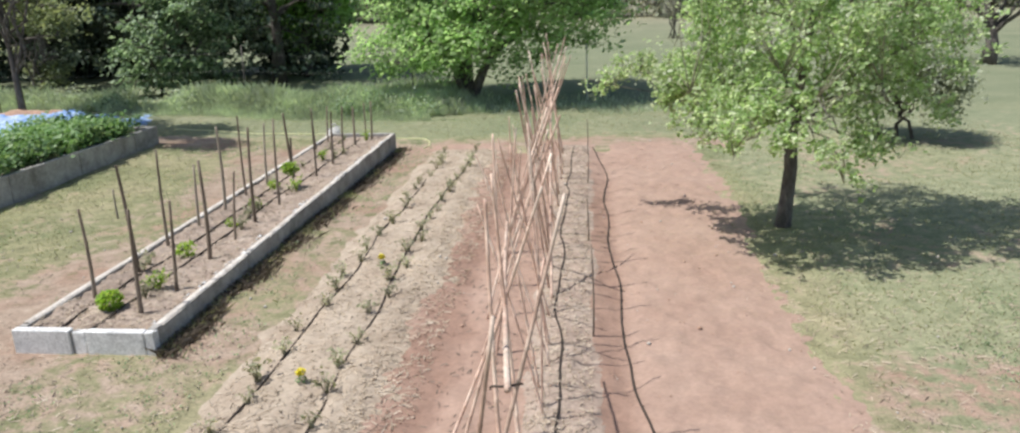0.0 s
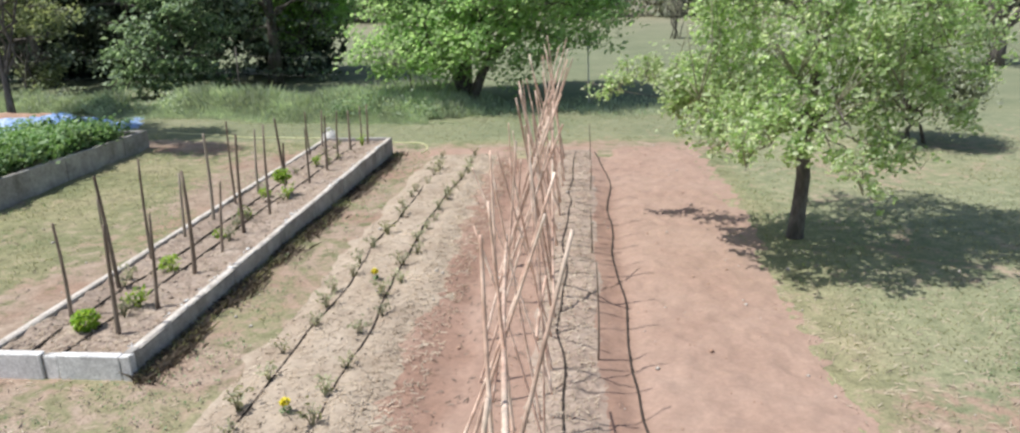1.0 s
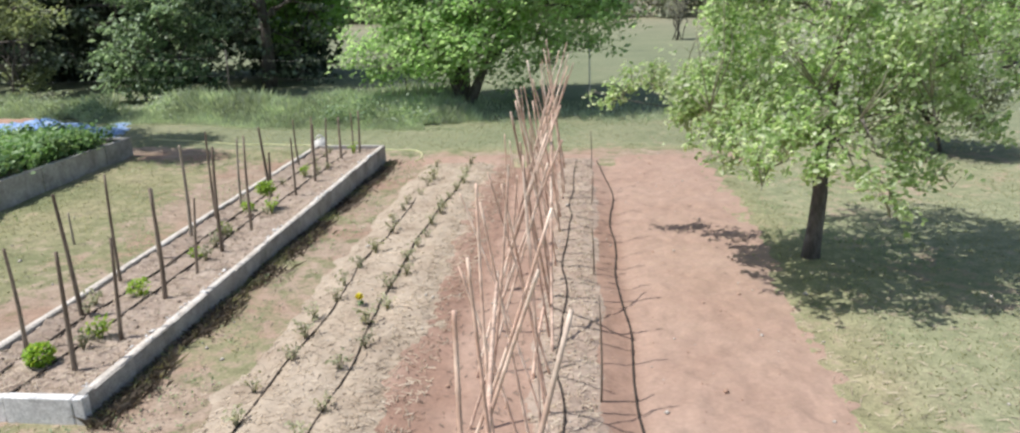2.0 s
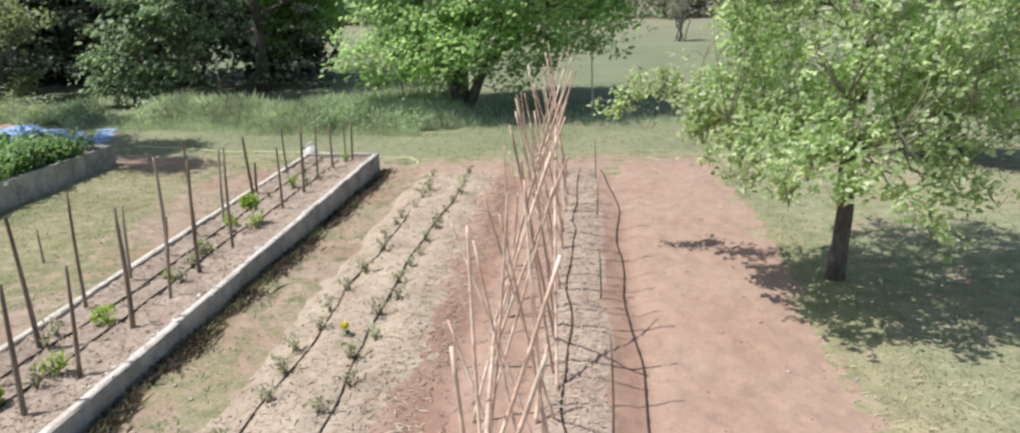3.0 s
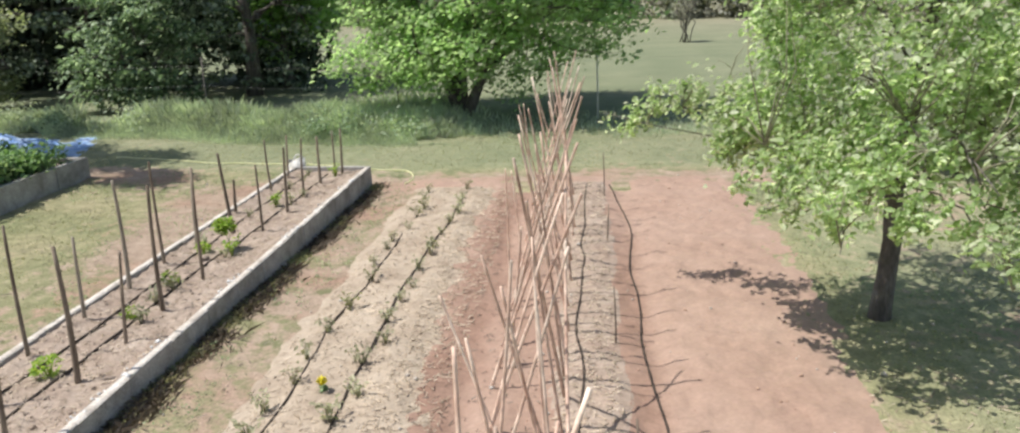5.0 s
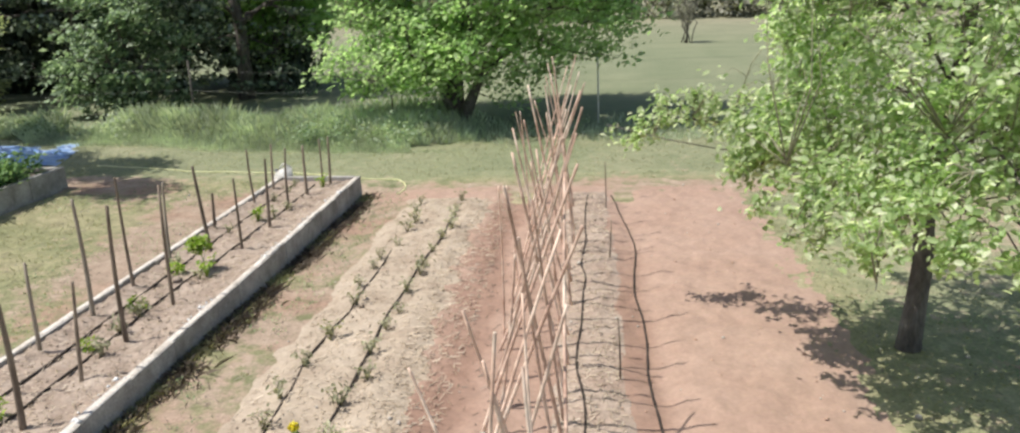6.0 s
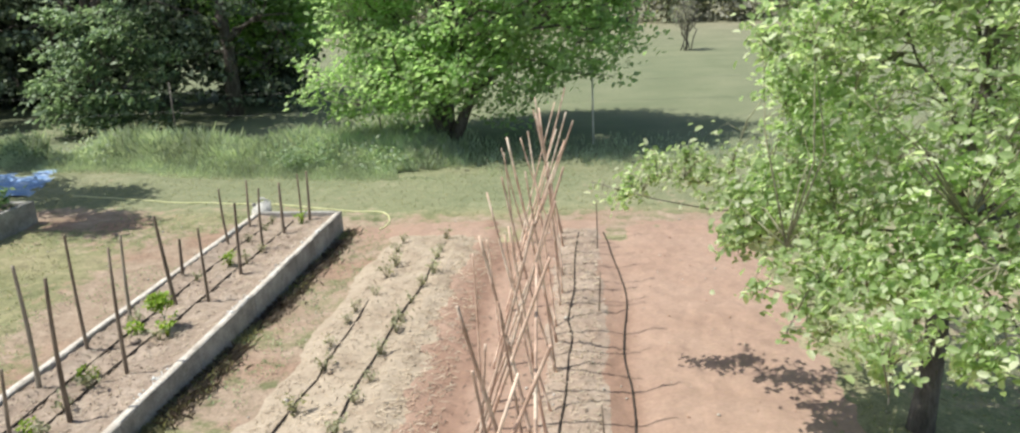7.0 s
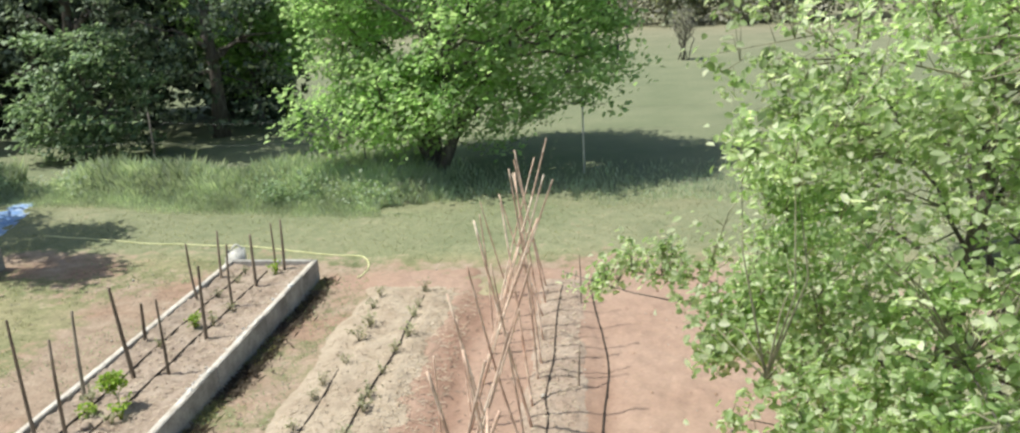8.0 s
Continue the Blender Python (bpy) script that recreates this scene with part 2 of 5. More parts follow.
STAKE = mottled("weathered_stake", [(0.3, (0.12, 0.092, 0.07)), (0.5, (0.225, 0.178, 0.138)), (0.75, (0.37, 0.31, 0.25))], 10, 60, 0.85, 0.5, 0.005, (1, 1, 0.2), vary=0.3)
PALE_STAKE = mottled("pale_stake", [(0.3, (0.27, 0.23, 0.18)), (0.7, (0.46, 0.40, 0.33))], 8, 60, 0.8, 0.4, 0.005, (1, 1, 0.15))
BARK = mottled("bark", [(0.3, (0.075, 0.064, 0.057)), (0.5, (0.15, 0.132, 0.12)), (0.75, (0.29, 0.265, 0.245))], 9, 40, 0.95, 1.0, 0.03, (1, 1, 0.3))
TWIG = mottled("green_twig", [(0.3, (0.2, 0.2, 0.13)), (0.7, (0.34, 0.33, 0.23))], 9, 40, 0.8, 0.2, 0.003)
HOSE = mottled("black_pipe", [(0.3, (0.032, 0.025, 0.022)), (0.8, (0.075, 0.06, 0.05))], 4, 50, 0.8, 0.1, 0.002)
LEAF_NEAR = leafy("fresh_leaf", (0.285, 0.4, 0.175), (0.47, 0.605, 0.325), (0.89, 0.92, 0.77), 0.64, 0.4, tint=(1.05, 1.13, 0.76))
LEAF_MID = leafy("green_leaf", (0.33, 0.49, 0.22), (0.49, 0.66, 0.345), (0.65, 0.78, 0.48), 0.72, tint=(1.0, 1.08, 0.78))
LEAF_DARK = leafy("dark_leaf", (0.065, 0.095, 0.065), (0.165, 0.21, 0.155), (0.42, 0.49, 0.39), 0.4, 0.8, tint=(1.0, 1.1, 0.8))
# near-black leaves: the shade among the edge trees, put into the colour
LEAF_SHADE = leafy("shade_leaf", (0.045, 0.062, 0.042), (0.09, 0.118, 0.08), (0.17, 0.21, 0.15), 0.25, 0.85, tint=(1.0, 1.1, 0.8))
LEAF_BUSH = leafy("bush_leaf", (0.1, 0.16, 0.09), (0.24, 0.335, 0.205), (0.52, 0.63, 0.46), 0.45, 0.75, tint=(1.02, 1.1, 0.78))
LEAF_OLIVE = leafy("olive_leaf", (0.17, 0.21, 0.12), (0.28, 0.32, 0.19), (0.4, 0.43, 0.28), 0.45, 0.7)
LEAF_GREY = leafy("grey_leaf", (0.25, 0.285, 0.21), (0.37, 0.405, 0.31), (0.5, 0.535, 0.43), 0.42)
CLOVER = leafy("clover_leaf", (0.16, 0.245, 0.12), (0.25, 0.335, 0.185), (0.35, 0.42, 0.26), 0.4)
LEAF_CROP = leafy("crop_leaf", (0.10, 0.20, 0.075), (0.20, 0.34, 0.14), (0.38, 0.51, 0.29), 0.35)
LEAF_BRIGHT = leafy("bright_leaf", (0.18, 0.33, 0.04), (0.30, 0.46, 0.07), (0.46, 0.56, 0.11), 0.4)
LEAF_WILT = leafy("seedling_leaf", (0.26, 0.27, 0.16), (0.37, 0.37, 0.25), (0.48, 0.47, 0.34), 0.35)
GRASS_TALL = leafy("tall_grass", (0.40, 0.475, 0.36), (0.52, 0.595, 0.475), (0.66, 0.71, 0.61), 0.52, 0.7)
GRASS_SHORT = leafy("short_grass", (0.28, 0.295, 0.175), (0.38, 0.37, 0.235), (0.50, 0.455, 0.315), 0.45)
STRAW = leafy("straw_bits", (0.42, 0.335, 0.255), (0.49, 0.40, 0.315), (0.57, 0.485, 0.395), 0.15)
FAR_GREY = leafy("grey_scrub_leaf", (0.25, 0.245, 0.21), (0.36, 0.355, 0.305), (0.47, 0.465, 0.41), 0.45)
# distant leaves, lightened so that the haze before them sits in their colour
HAZED_LEAF = leafy("hazed_leaf", (0.21, 0.24, 0.17), (0.31, 0.34, 0.25), (0.42, 0.45, 0.34), 0.45)


# ---- ground ----
def ground_z(x, y):
    """The ground, lowered out of sight below the plot and the strip."""
    under = smooth(x, -2.0, -1.75) * (1 - smooth(x, 1.95, 2.2)) * (1 - smooth(y, 13.0, 13.3)) * smooth(y, 0.8, 1.0)
    return level_z(x, y) - 0.2 * under


def level_z(x, y):
    z = 0.05 * (fbm(x * 0.5, y * 0.5, seed=3) - 0.5) + 0.03 * (fbm(x * 3, y * 3, seed=5, octaves=3) - 0.5)
    z = z - 0.08 * smooth(y, 8, 13) * smooth(x, -4.6, -3.6) * (1 - smooth(x, -2.7, -1.9)) * (1 - smooth(y, 14, 15.5))
    z = z + 0.09 * smooth(y, 10, 14) * (1 - smooth(x, -8.2, -6.2)) * (1 - smooth(y, 18, 22))
    away = np.maximum(np.hypot(np.maximum(np.abs(x) - 14, 0), np.maximum(y - 22, 0)), 0)
    return z + 0.35 * (fbm(x * 0.06, y * 0.06, seed=9, octaves=2) - 0.5) * smooth(away, 0, 25)


def bare_earth(x, y):
    b = 0.42 * (fbm(x * 0.6, y * 0.6, seed=21) - 0.5) + 0.3 * (fbm(x * 2.2, y * 2.2, seed=23) - 0.5) + 0.05
    box = lambda x0, x1, y0, y1, s=0.4: smooth(x, x0 - s, x0 + s) * (1 - smooth(x, x1 - s, x1 + s)) * smooth(y, y0 - s, y0 + s) * (1 - smooth(y, y1 - s, y1 + s))
    b = b + 0.2 * box(-5.3, -4.0, 3, 14, 0.5) + 0.24 * box(-3.1, -2.0, 5.4, 14, 0.2) + 0.13 * box(-6, -2.1, 1, 5.5, 0.5)
    b = b + 0.07 * (1 - smooth(x, -4.6, -4.2)) * (1 - smooth(y, 13, 14)) + 0.3 * box(-3.6, 3.2, 13.6, 14.5, 0.35) + 0.4 * box(-8.3, -6.2, 13.7, 14.8, 0.4) + 0.2 * box(2.2, 4.3, 0, 5.7, 0.4) - 0.15 * box(2.5, 4.5, 6.2, 7.4, 0.3)
    b = b - 0.12 * box(-12, 9, 14.9, 17.4, 0.4) - 0.05 * box(-7.5, -5.4, 5, 13, 0.5)
    b = b + 0.3 * box(-5.4, -4.3, 10.2, 13.3, 0.4) + 0.2 * box(-5.0, -4.2, 5.2, 7.0, 0.3)
    return b - 0.35 * smooth(y, 17, 18.5)


def spread(lo, hi, step, far, growth=1.12):
    mid = list(np.arange(lo, hi + 1e-6, step))
    s, a, up = step, hi, []
    while a < far:
        s *= growth
        a += s
        up.append(a)
    s, a, down = step, lo, []
    while a > -far:
        s *= growth
        a -= s
        down.append(a)
    return np.array(down[::-1] + mid + up)


xs, ys = spread(-14, 9, 0.09, 900), spread(-1, 19, 0.09, 1500)
V, F = grid(xs, ys, ground_z)
me = mesh_np("ground", V, F, True)
at = me.attributes.new("bare", "FLOAT", "POINT")
at.data.foreach_set("value", bare_earth(V[:, 0], V[:, 1]).astype(np.float32))
lush = me.attributes.new("lush", "FLOAT", "POINT")
x, y = V[:, 0], V[:, 1]
k = 0.85 * smooth(y, 16.8, 18.5) + 0.75 * smooth(x, 2.3, 3.2) * (1 - smooth(y, 16.8, 18.5)) + 0.62 * smooth(y, 14.3, 15.0) * (1 - smooth(y, 16.6, 17.4))
lush.data.foreach_set("value", np.clip(k * (0.6 + 0.8 * fbm(x * 0.4, y * 0.4, seed=27)), 0, 1).astype(np.float32))
rank = me.attributes.new("rank", "FLOAT", "POINT")
rank.data.foreach_set("value", (0.9 * smooth(y, 17.0, 19.5) + 0.5 * smooth(y, 14.5, 15.4) * (1 - smooth(y, 17.0, 19.5))).astype(np.float32))
dry = me.attributes.new("dry", "FLOAT", "POINT")
dry.data.foreach_set("value", np.clip(0.6 * smooth(y, 34, 62) * (0.6 + 0.8 * fbm(x * 0.15, y * 0.15, seed=28)), 0, 1).astype(np.float32))
ground = tagged(put("ground", me, GROUND), "mown grass with bare reddish earth patches in a garden", "ground", kind="structure")

# the dug plot of red soil
def plot_z(x, y):
    e = 0.22 * (fbm(x * 1.3, y * 1.3, seed=31) - 0.5) + 0.3 * (fbm(x * 5, y * 5, seed=32, octaves=3) - 0.5)
    edge = np.minimum.reduce([x + 1.38 + 1.55 * smooth(y, 13.3, 13.75) + e, 2.36 + 0.1 * np.sin(y * 0.7) + e - x, 14.15 + e - y, y - 1.0 + 2.5 * e])
    z = 0.02 * smooth(edge, -0.05, 0.5) - 0.05 * (1 - smooth(edge, -0.3, 0.02))
    furrow = -0.035 * np.exp(-((x + 0.62) / 0.22) ** 2) - 0.035 * np.exp(-((x - 0.78) / 0.16) ** 2)
    ridge = 0.025 * np.exp(-((x - 0.25) / 0.24) ** 2)
    lumps = 0.045 * (fbm(x * 6, y * 6, seed=33) - 0.5) + 0.02 * (value_noise(x * 22, y * 22, seed=35) - 0.5)
    return level_z(x, y) + z + (furrow + ridge + lumps) * smooth(edge, 0, 0.2)


V, F = grid(np.arange(-3.2, 2.75, 0.035), np.arange(0.4, 14.6, 0.035), plot_z)
me = mesh_np("soil_plot", V, F, True)
at = me.attributes.new("damp", "FLOAT", "POINT")
# soil still damp from watering beside the ridge and along the strip
wob = 0.12 * (fbm(V[:, 0] * 2, V[:, 1] * 2, seed=37) - 0.5)
damp = np.exp(-((V[:, 0] - 0.66 + wob) / 0.17) ** 4) * (1 - smooth(V[:, 1], 9.5, 13)) * 0.85 + np.exp(-((V[:, 0] + 0.76 + wob * 2.5) / 0.23) ** 4) * 0.95 + 0.35 * np.exp(-((V[:, 0] + 0.1 + wob) / 0.3) ** 4)
damp = damp * (0.55 + 0.9 * fbm(V[:, 0] * 5, V[:, 1] * 2.5, seed=38))
at.data.foreach_set("value", np.clip(damp, 0, 1).astype(np.float32))
tagged(put("soil_plot", me, PLOT_SOIL), "freshly tilled reddish soil plot with shallow furrows", "soil plot", kind="structure")


def strip_z(x, y):
    e = 0.34 * (fbm(x * 2.2, y * 2.2, seed=41) - 0.5)
    edge = np.minimum.reduce([x + 2.22 + e, -0.97 + 0.12 * smooth(y, 12, 5) + e - x, 13.55 + e - y, y - 1.1 + 2.5 * e])
    lumps = 0.035 * (fbm(x * 5, y * 5, seed=43) - 0.5) + 0.012 * (value_noise(x * 20, y * 20, seed=45) - 0.5)
    groove = -0.02 * np.exp(-((x + 1.93) / 0.07) ** 2) - 0.02 * np.exp(-((x + 1.4) / 0.07) ** 2)
    return level_z(x, y) + 0.06 * smooth(edge, -0.05, 0.4) - 0.07 * (1 - smooth(edge, -0.18, 0.0)) + (lumps + groove) * smooth(edge, 0, 0.15)


V, F = grid(np.arange(-2.5, -0.65, 0.03), np.arange(0.4, 13.95, 0.03), strip_z)
tagged(put("planting_strip", mesh_np("planting_strip", V, F, True), MULCH), "low planting strip covered with pale dry straw mulch", "garden bed", kind="structure")


def ridge_z(x, y):
    e = 0.2 * (fbm(x * 2.4, y * 2.4, seed=51) - 0.5)
    edge = np.minimum.reduce([x - 0.03 + e, 0.56 + e - x, 13.7 + e - y, y - 1.1 + 2.5 * e])
    lumps = 0.025 * (fbm(x * 6, y * 6, seed=53) - 0.5) + 0.012 * (value_noise(x * 24, y * 24, seed=55) - 0.5)
    return plot_z(x, y) + 0.016 * smooth(edge, -0.02, 0.16) - 0.05 * (1 - smooth(edge, -0.1, 0.0)) + lumps * smooth(edge, 0, 0.1)


V, F = grid(np.arange(-0.15, 0.75, 0.03), np.arange(0.4, 14.0, 0.03), ridge_z)
tagged(put("mulched_ridge", mesh_np("mulched_ridge", V, F, True), RIDGE_MULCH), "narrow straw-mulched ridge beside the bean poles", "garden bed", kind="structure")


def top_z(x, y):
    """Height of the uppermost ground surface."""
    z = ground_z(x, y)
    inside = (x > -3.15) & (x < 2.7) & (y < 14.55)
    z = np.where(inside, np.maximum(z, plot_z(x, y)), z)
    z = np.where((x > -2.5) & (x < -0.65) & (y < 13.9), np.maximum(z, strip_z(x, y)), z)
    return np.where((x > -0.15) & (x < 0.7) & (y < 13.95), np.maximum(z, ridge_z(x, y)), z)


def tz(x, y):
    return float(top_z(np.array([x]), np.array([y]))[0])


# ---- raised bed of concrete blocks ----
def block_mesh(length, height, thick, seed, name="block", material=CONCRETE):
    g = random.Random(seed)
    bm = bmesh.new()
    bmesh.ops.create_cube(bm, size=1)
    for v in bm.verts:
        v.co = (v.co.x * length, v.co.y * thick, (v.co.z - 0.5) * height)
    bmesh.ops.bevel(bm, geom=bm.edges[:], offset=0.007, segments=1, affect="EDGES")
    for v in bm.verts:
        v.co += Vector((g.uniform(-1, 1), g.uniform(-1, 1), g.uniform(-1, 1))) * 0.003
    me = bpy.data.meshes.new(name)
    bm.to_mesh(me)
    bm.free()
    me.materials.append(material)
    return me


def wall_of_blocks(parent, p0, p1, z0, z1, height, meshes, length, thick, seed):
    """A course of blocks from p0 to p1, its top rising from z0 to z1, with a recessed mortar core."""
    g = random.Random(seed)
    a, b = Vector(p0), Vector(p1)
    run = (b - a).length
    n = max(1, round(run / length))
    turn = math.degrees(math.atan2(b.y - a.y, b.x - a.x))
    pitch = math.degrees(math.atan2(z1 - z0, run))
    for i in range(n):
        k = (i + 0.5) / n
        c = a.lerp(b, k)
        m = pose(c.x + g.uniform(-1, 1) * 0.004, c.y + g.uniform(-1, 1) * 0.004, z0 + (z1 - z0) * k + g.uniform(-1, 1) * 0.006, 0, -pitch, turn + g.uniform(-1, 1) * 0.5)
        ob = put("block", meshes[g.randrange(len(meshes))], None, parent, m=m)
        ob.scale = (run / n / length, 1, 1)
    bm = bmesh.new()
    bmesh.ops.create_cube(bm, size=1)
    for v in bm.verts:
        k = v.co.x + 0.5
        v.co = (v.co.x * (run - 0.02), v.co.y * (thick - 0.024), z0 + (z1 - z0) * k - 0.012 - (0.5 - v.co.z) * (height - 0.03))
    c = a.lerp(b, 0.5)
    part("mortar", bm, MORTAR, parent, m=pose(c.x, c.y, 0, 0, 0, turn))


def bed_top(y):
    return 0.21 + 0.05 * (y - 5.5) / 8.3


bed = tagged(empty("raised_bed", -3.6, 9.6, 0), "long raised bed walled with grey concrete blocks, sown and staked", "raised bed")
bed.location = (0, 0, 0)
blocks = [block_mesh(0.6, 0.36, 0.075, s) for s in range(4)]
wall_of_blocks(bed, (-3.037, 5.5), (-3.037, 13.86), bed_top(5.5), bed_top(13.86), 0.36, blocks, 0.6, 0.075, 1)
wall_of_blocks(bed, (-4.2, 5.55), (-4.2, 13.86), bed_top(5.5), bed_top(13.86), 0.36, blocks, 0.6, 0.075, 2)
wall_of_blocks(bed, (-4.16, 13.825), (-3.08, 13.825), bed_top(13.86), bed_top(13.86), 0.36, blocks, 0.6, 0.075, 3)
for x0, x1, dz, dy, seed in ((-4.235, -3.735, 0, 0, 4), (-3.715, -3.605, -0.02, 0.012, 5), (-3.59, -3.09, -0.004, -0.006, 6), (-3.078, -3.0, -0.002, -0.01, 7)):
    put("block", block_mesh(x1 - x0, 0.36, 0.075, seed, material=PALE_CONCRETE), None, bed, m=pose((x0 + x1) / 2, 5.5 + dy, 0.21 + dz, 0, 0, 0.4 * (seed % 3 - 1)))
bm = bmesh.new()
bmesh.ops.create_cube(bm, size=1, matrix=Matrix.LocRotScale((-3.62, 5.505, 0.02), None, (1.16, 0.045, 0.34)))
part("mortar", bm, MORTAR, bed)


def bed_soil_z(x, y):
    return bed_top(y) - 0.06 + 0.06 * (fbm(x * 4, y * 4, seed=61) - 0.5) + 0.03 * (value_noise(x * 20, y * 20, seed=63) - 0.5) + 0.03 * smooth(np.abs(x + 3.6), 0.35, 0.55)


V, F = grid(np.arange(-4.17, -3.04, 0.03), np.arange(5.52, 13.82, 0.03), bed_soil_z)
put("soil", mesh_np("soil", V, F, True), BED_SOIL, bed, "pale dry soil with straw mulch")

# a rough mortar skim along both long walls' tops, its pale tone standing for sun
SUNLIT_SKIM = mottled("sunlit_mortar_skim", [(0.3, (0.46, 0.41, 0.36)), (0.5, (0.62, 0.57, 0.515)), (0.75, (0.74, 0.71, 0.67))], 5, 50, 0.9, 0.4, 0.015)


def skim_z(x, y):
    return bed_top(y) + 0.006 + 0.012 * (fbm(x * 9, y * 5, seed=69) - 0.5)


for x0, seed in ((-3.037, 1), (-4.2, 2)):
    V, F = grid(x0 + np.linspace(-0.036, 0.036, 6), np.arange(5.6, 13.8, 0.05), skim_z)
    rim = np.abs(V[:, 0] - x0) > 0.03
    V[:, 0] += np.where(rim, 0.012 * (fbm(V[:, 1] * 6, V[:, 0] * 40, seed=70 + seed) - 0.5), 0)
    V[rim, 2] -= 0.014
    put("mortar_skim", mesh_np("mortar_skim", V, F, True), SUNLIT_SKIM, bed, "rough mortar skim on the wall top, paled as if sunlit")

# ---- second raised bed, full of leafy crop ----
bed2 = tagged(empty("raised_bed"), "raised bed with weathered grey concrete walls full of leafy plants", "raised bed")
tall = [block_mesh(0.8, 0.62, 0.09, s + 20) for s in range(3)]
wall_of_blocks(bed2, (-7.72, 5.2), (-7.75, 14.05), 0.44, 0.4, 0.62, tall, 0.8, 0.09, 11)
wall_of_blocks(bed2, (-9.6, 14.0), (-7.8, 14.0), 0.4, 0.4, 0.62, tall, 0.8, 0.09, 12)
wall_of_blocks(bed2, (-9.6, 5.2), (-9.65, 13.95), 0.44, 0.4, 0.62, tall, 0.8, 0.09, 13)
wall_of_blocks(bed2, (-9.55, 5.25), (-7.77, 5.25), 0.44, 0.44, 0.62, tall, 0.8, 0.09, 14)
V, F = grid(np.arange(-9.6, -7.75, 0.06), np.arange(5.3, 13.97, 0.06), lambda x, y: 0.33 + 0.05 * (fbm(x * 4, y * 4, seed=65) - 0.5))
put("soil", mesh_np("soil", V, F, True), BED_SOIL, bed2, "dark soil")
g = np.random.default_rng(66)
cx, cy = g.uniform(-9.5, -7.85, 520), g.uniform(5.4, 13.75, 520)
ch = 0.46 + 0.36 * (fbm(cx * 2.4, cy * 2.4, seed=67) - 0.28)
n = 60
off = g.normal(size=(520, n, 3)) * np.array([0.1, 0.1, 0.09])
C = np.stack([cx, cy, ch], 1)[:, None, :] + off
C[..., 2] = np.maximum(C[..., 2], 0.38)
V, F = scatter_leaves(C.reshape(-1, 3), 0.092, 0.3, 0.65, 68, 0.7)
tagged(put("leafy_crop", mesh_np("leafy_crop", V, F), LEAF_CROP), "dense dark green leafy vegetable plants filling the bed", "plants", kind="stuff")

# ---- poles and stakes ----
def cane(name, foot, tip, radius, material, seed, thing=True, nodes=True):
    """A bamboo cane with swollen nodes, slightly bent, tapering to its tip."""
    g = random.Random(seed)
    a, b = Vector(foot), Vector(tip)
    a = a - (b - a).normalized() * 0.12
    length = (b - a).length
    bow = Vector((g.uniform(-1, 1), g.uniform(-1, 1), 0)) * 0.016 * length
    path, s = [], 0.0
    gap = g.uniform(0.16, 0.24)
    while s < length:
        for ds, k in ((0, 1.0), (gap * 0.93, 1.0), (gap * 0.965, 1.22 if nodes else 1.0)):
            if s + ds < length:
                t = (s + ds) / length
                c = a.lerp(b, t) + bow * math.sin(t * math.pi)
                path.append((*c, radius * (1.08 - 0.45 * t) * k))
        s += gap
    path.append((*b, radius * 0.62))
    V, F = tubes([path], 7)
    return put(name, mesh_np(name, V, F, False), material)


POLE_SEED = [100]


def bean_pole(fx, fy, tx, ty, tz_, r=0.0112, fat=1.0):
    POLE_SEED[0] += 1
    ob = cane("bean_pole", (fx, fy, tz(fx, fy)), (tx, ty, tz_), r * fat * (1.12 if fy > 6 else 1.0), BAMBOO, POLE_SEED[0])
    return tagged(ob, "dry tan bamboo cane leaning in a row of bean supports", "bamboo pole", "bean poles in the trellis row")


# canes with their foot on the furrow side, leaning over the ridge
for fx, fy, tx, ty, z, fat in (
        (-0.14, 2.45, 0.39, 2.82, 2.07, 1.0), (-0.3, 3.5, 0.27, 3.46, 1.93, 0.95), (-0.4, 4.3, 0.28, 4.26, 1.91, 1.0), (-0.15, 1.95, 0.22, 1.94, 1.97, 0.9),
        (-0.22, 5.25, 0.0, 5.23, 1.88, 0.85), (-0.34, 5.5, 0.2, 5.62, 1.8, 0.9), (-0.36, 7.0, 0.25, 6.83, 1.7, 1.1), (-0.38, 6.2, 0.16, 6.3, 1.85, 0.85),
        (-0.42, 7.6, 0.22, 7.49, 1.86, 1.1), (-0.42, 8.3, 0.17, 8.4, 1.82, 0.9), (-0.42, 9.2, 0.24, 9.26, 1.91, 1.05), (-0.42, 9.8, 0.1, 9.9, 1.8, 0.8), (-0.4, 10.2, 0.22, 10.3, 1.9, 0.95),
        (-0.42, 11.0, 0.12, 11.1, 1.85, 0.85), (-0.42, 11.6, 0.2, 11.62, 1.93, 1.0), (-0.42, 12.1, 0.26, 12.13, 1.75, 1.0), (-0.44, 12.5, 0.05, 12.5, 1.9, 0.8), (-0.42, 13.1, 0.15, 13.14, 1.98, 1.05),
        (-0.44, 8.8, 0.2, 8.75, 1.8, 0.9), (-0.4, 7.9, 0.12, 7.8, 1.95, 0.9)):
    bean_pole(fx, fy, tx, ty, z, fat=fat)
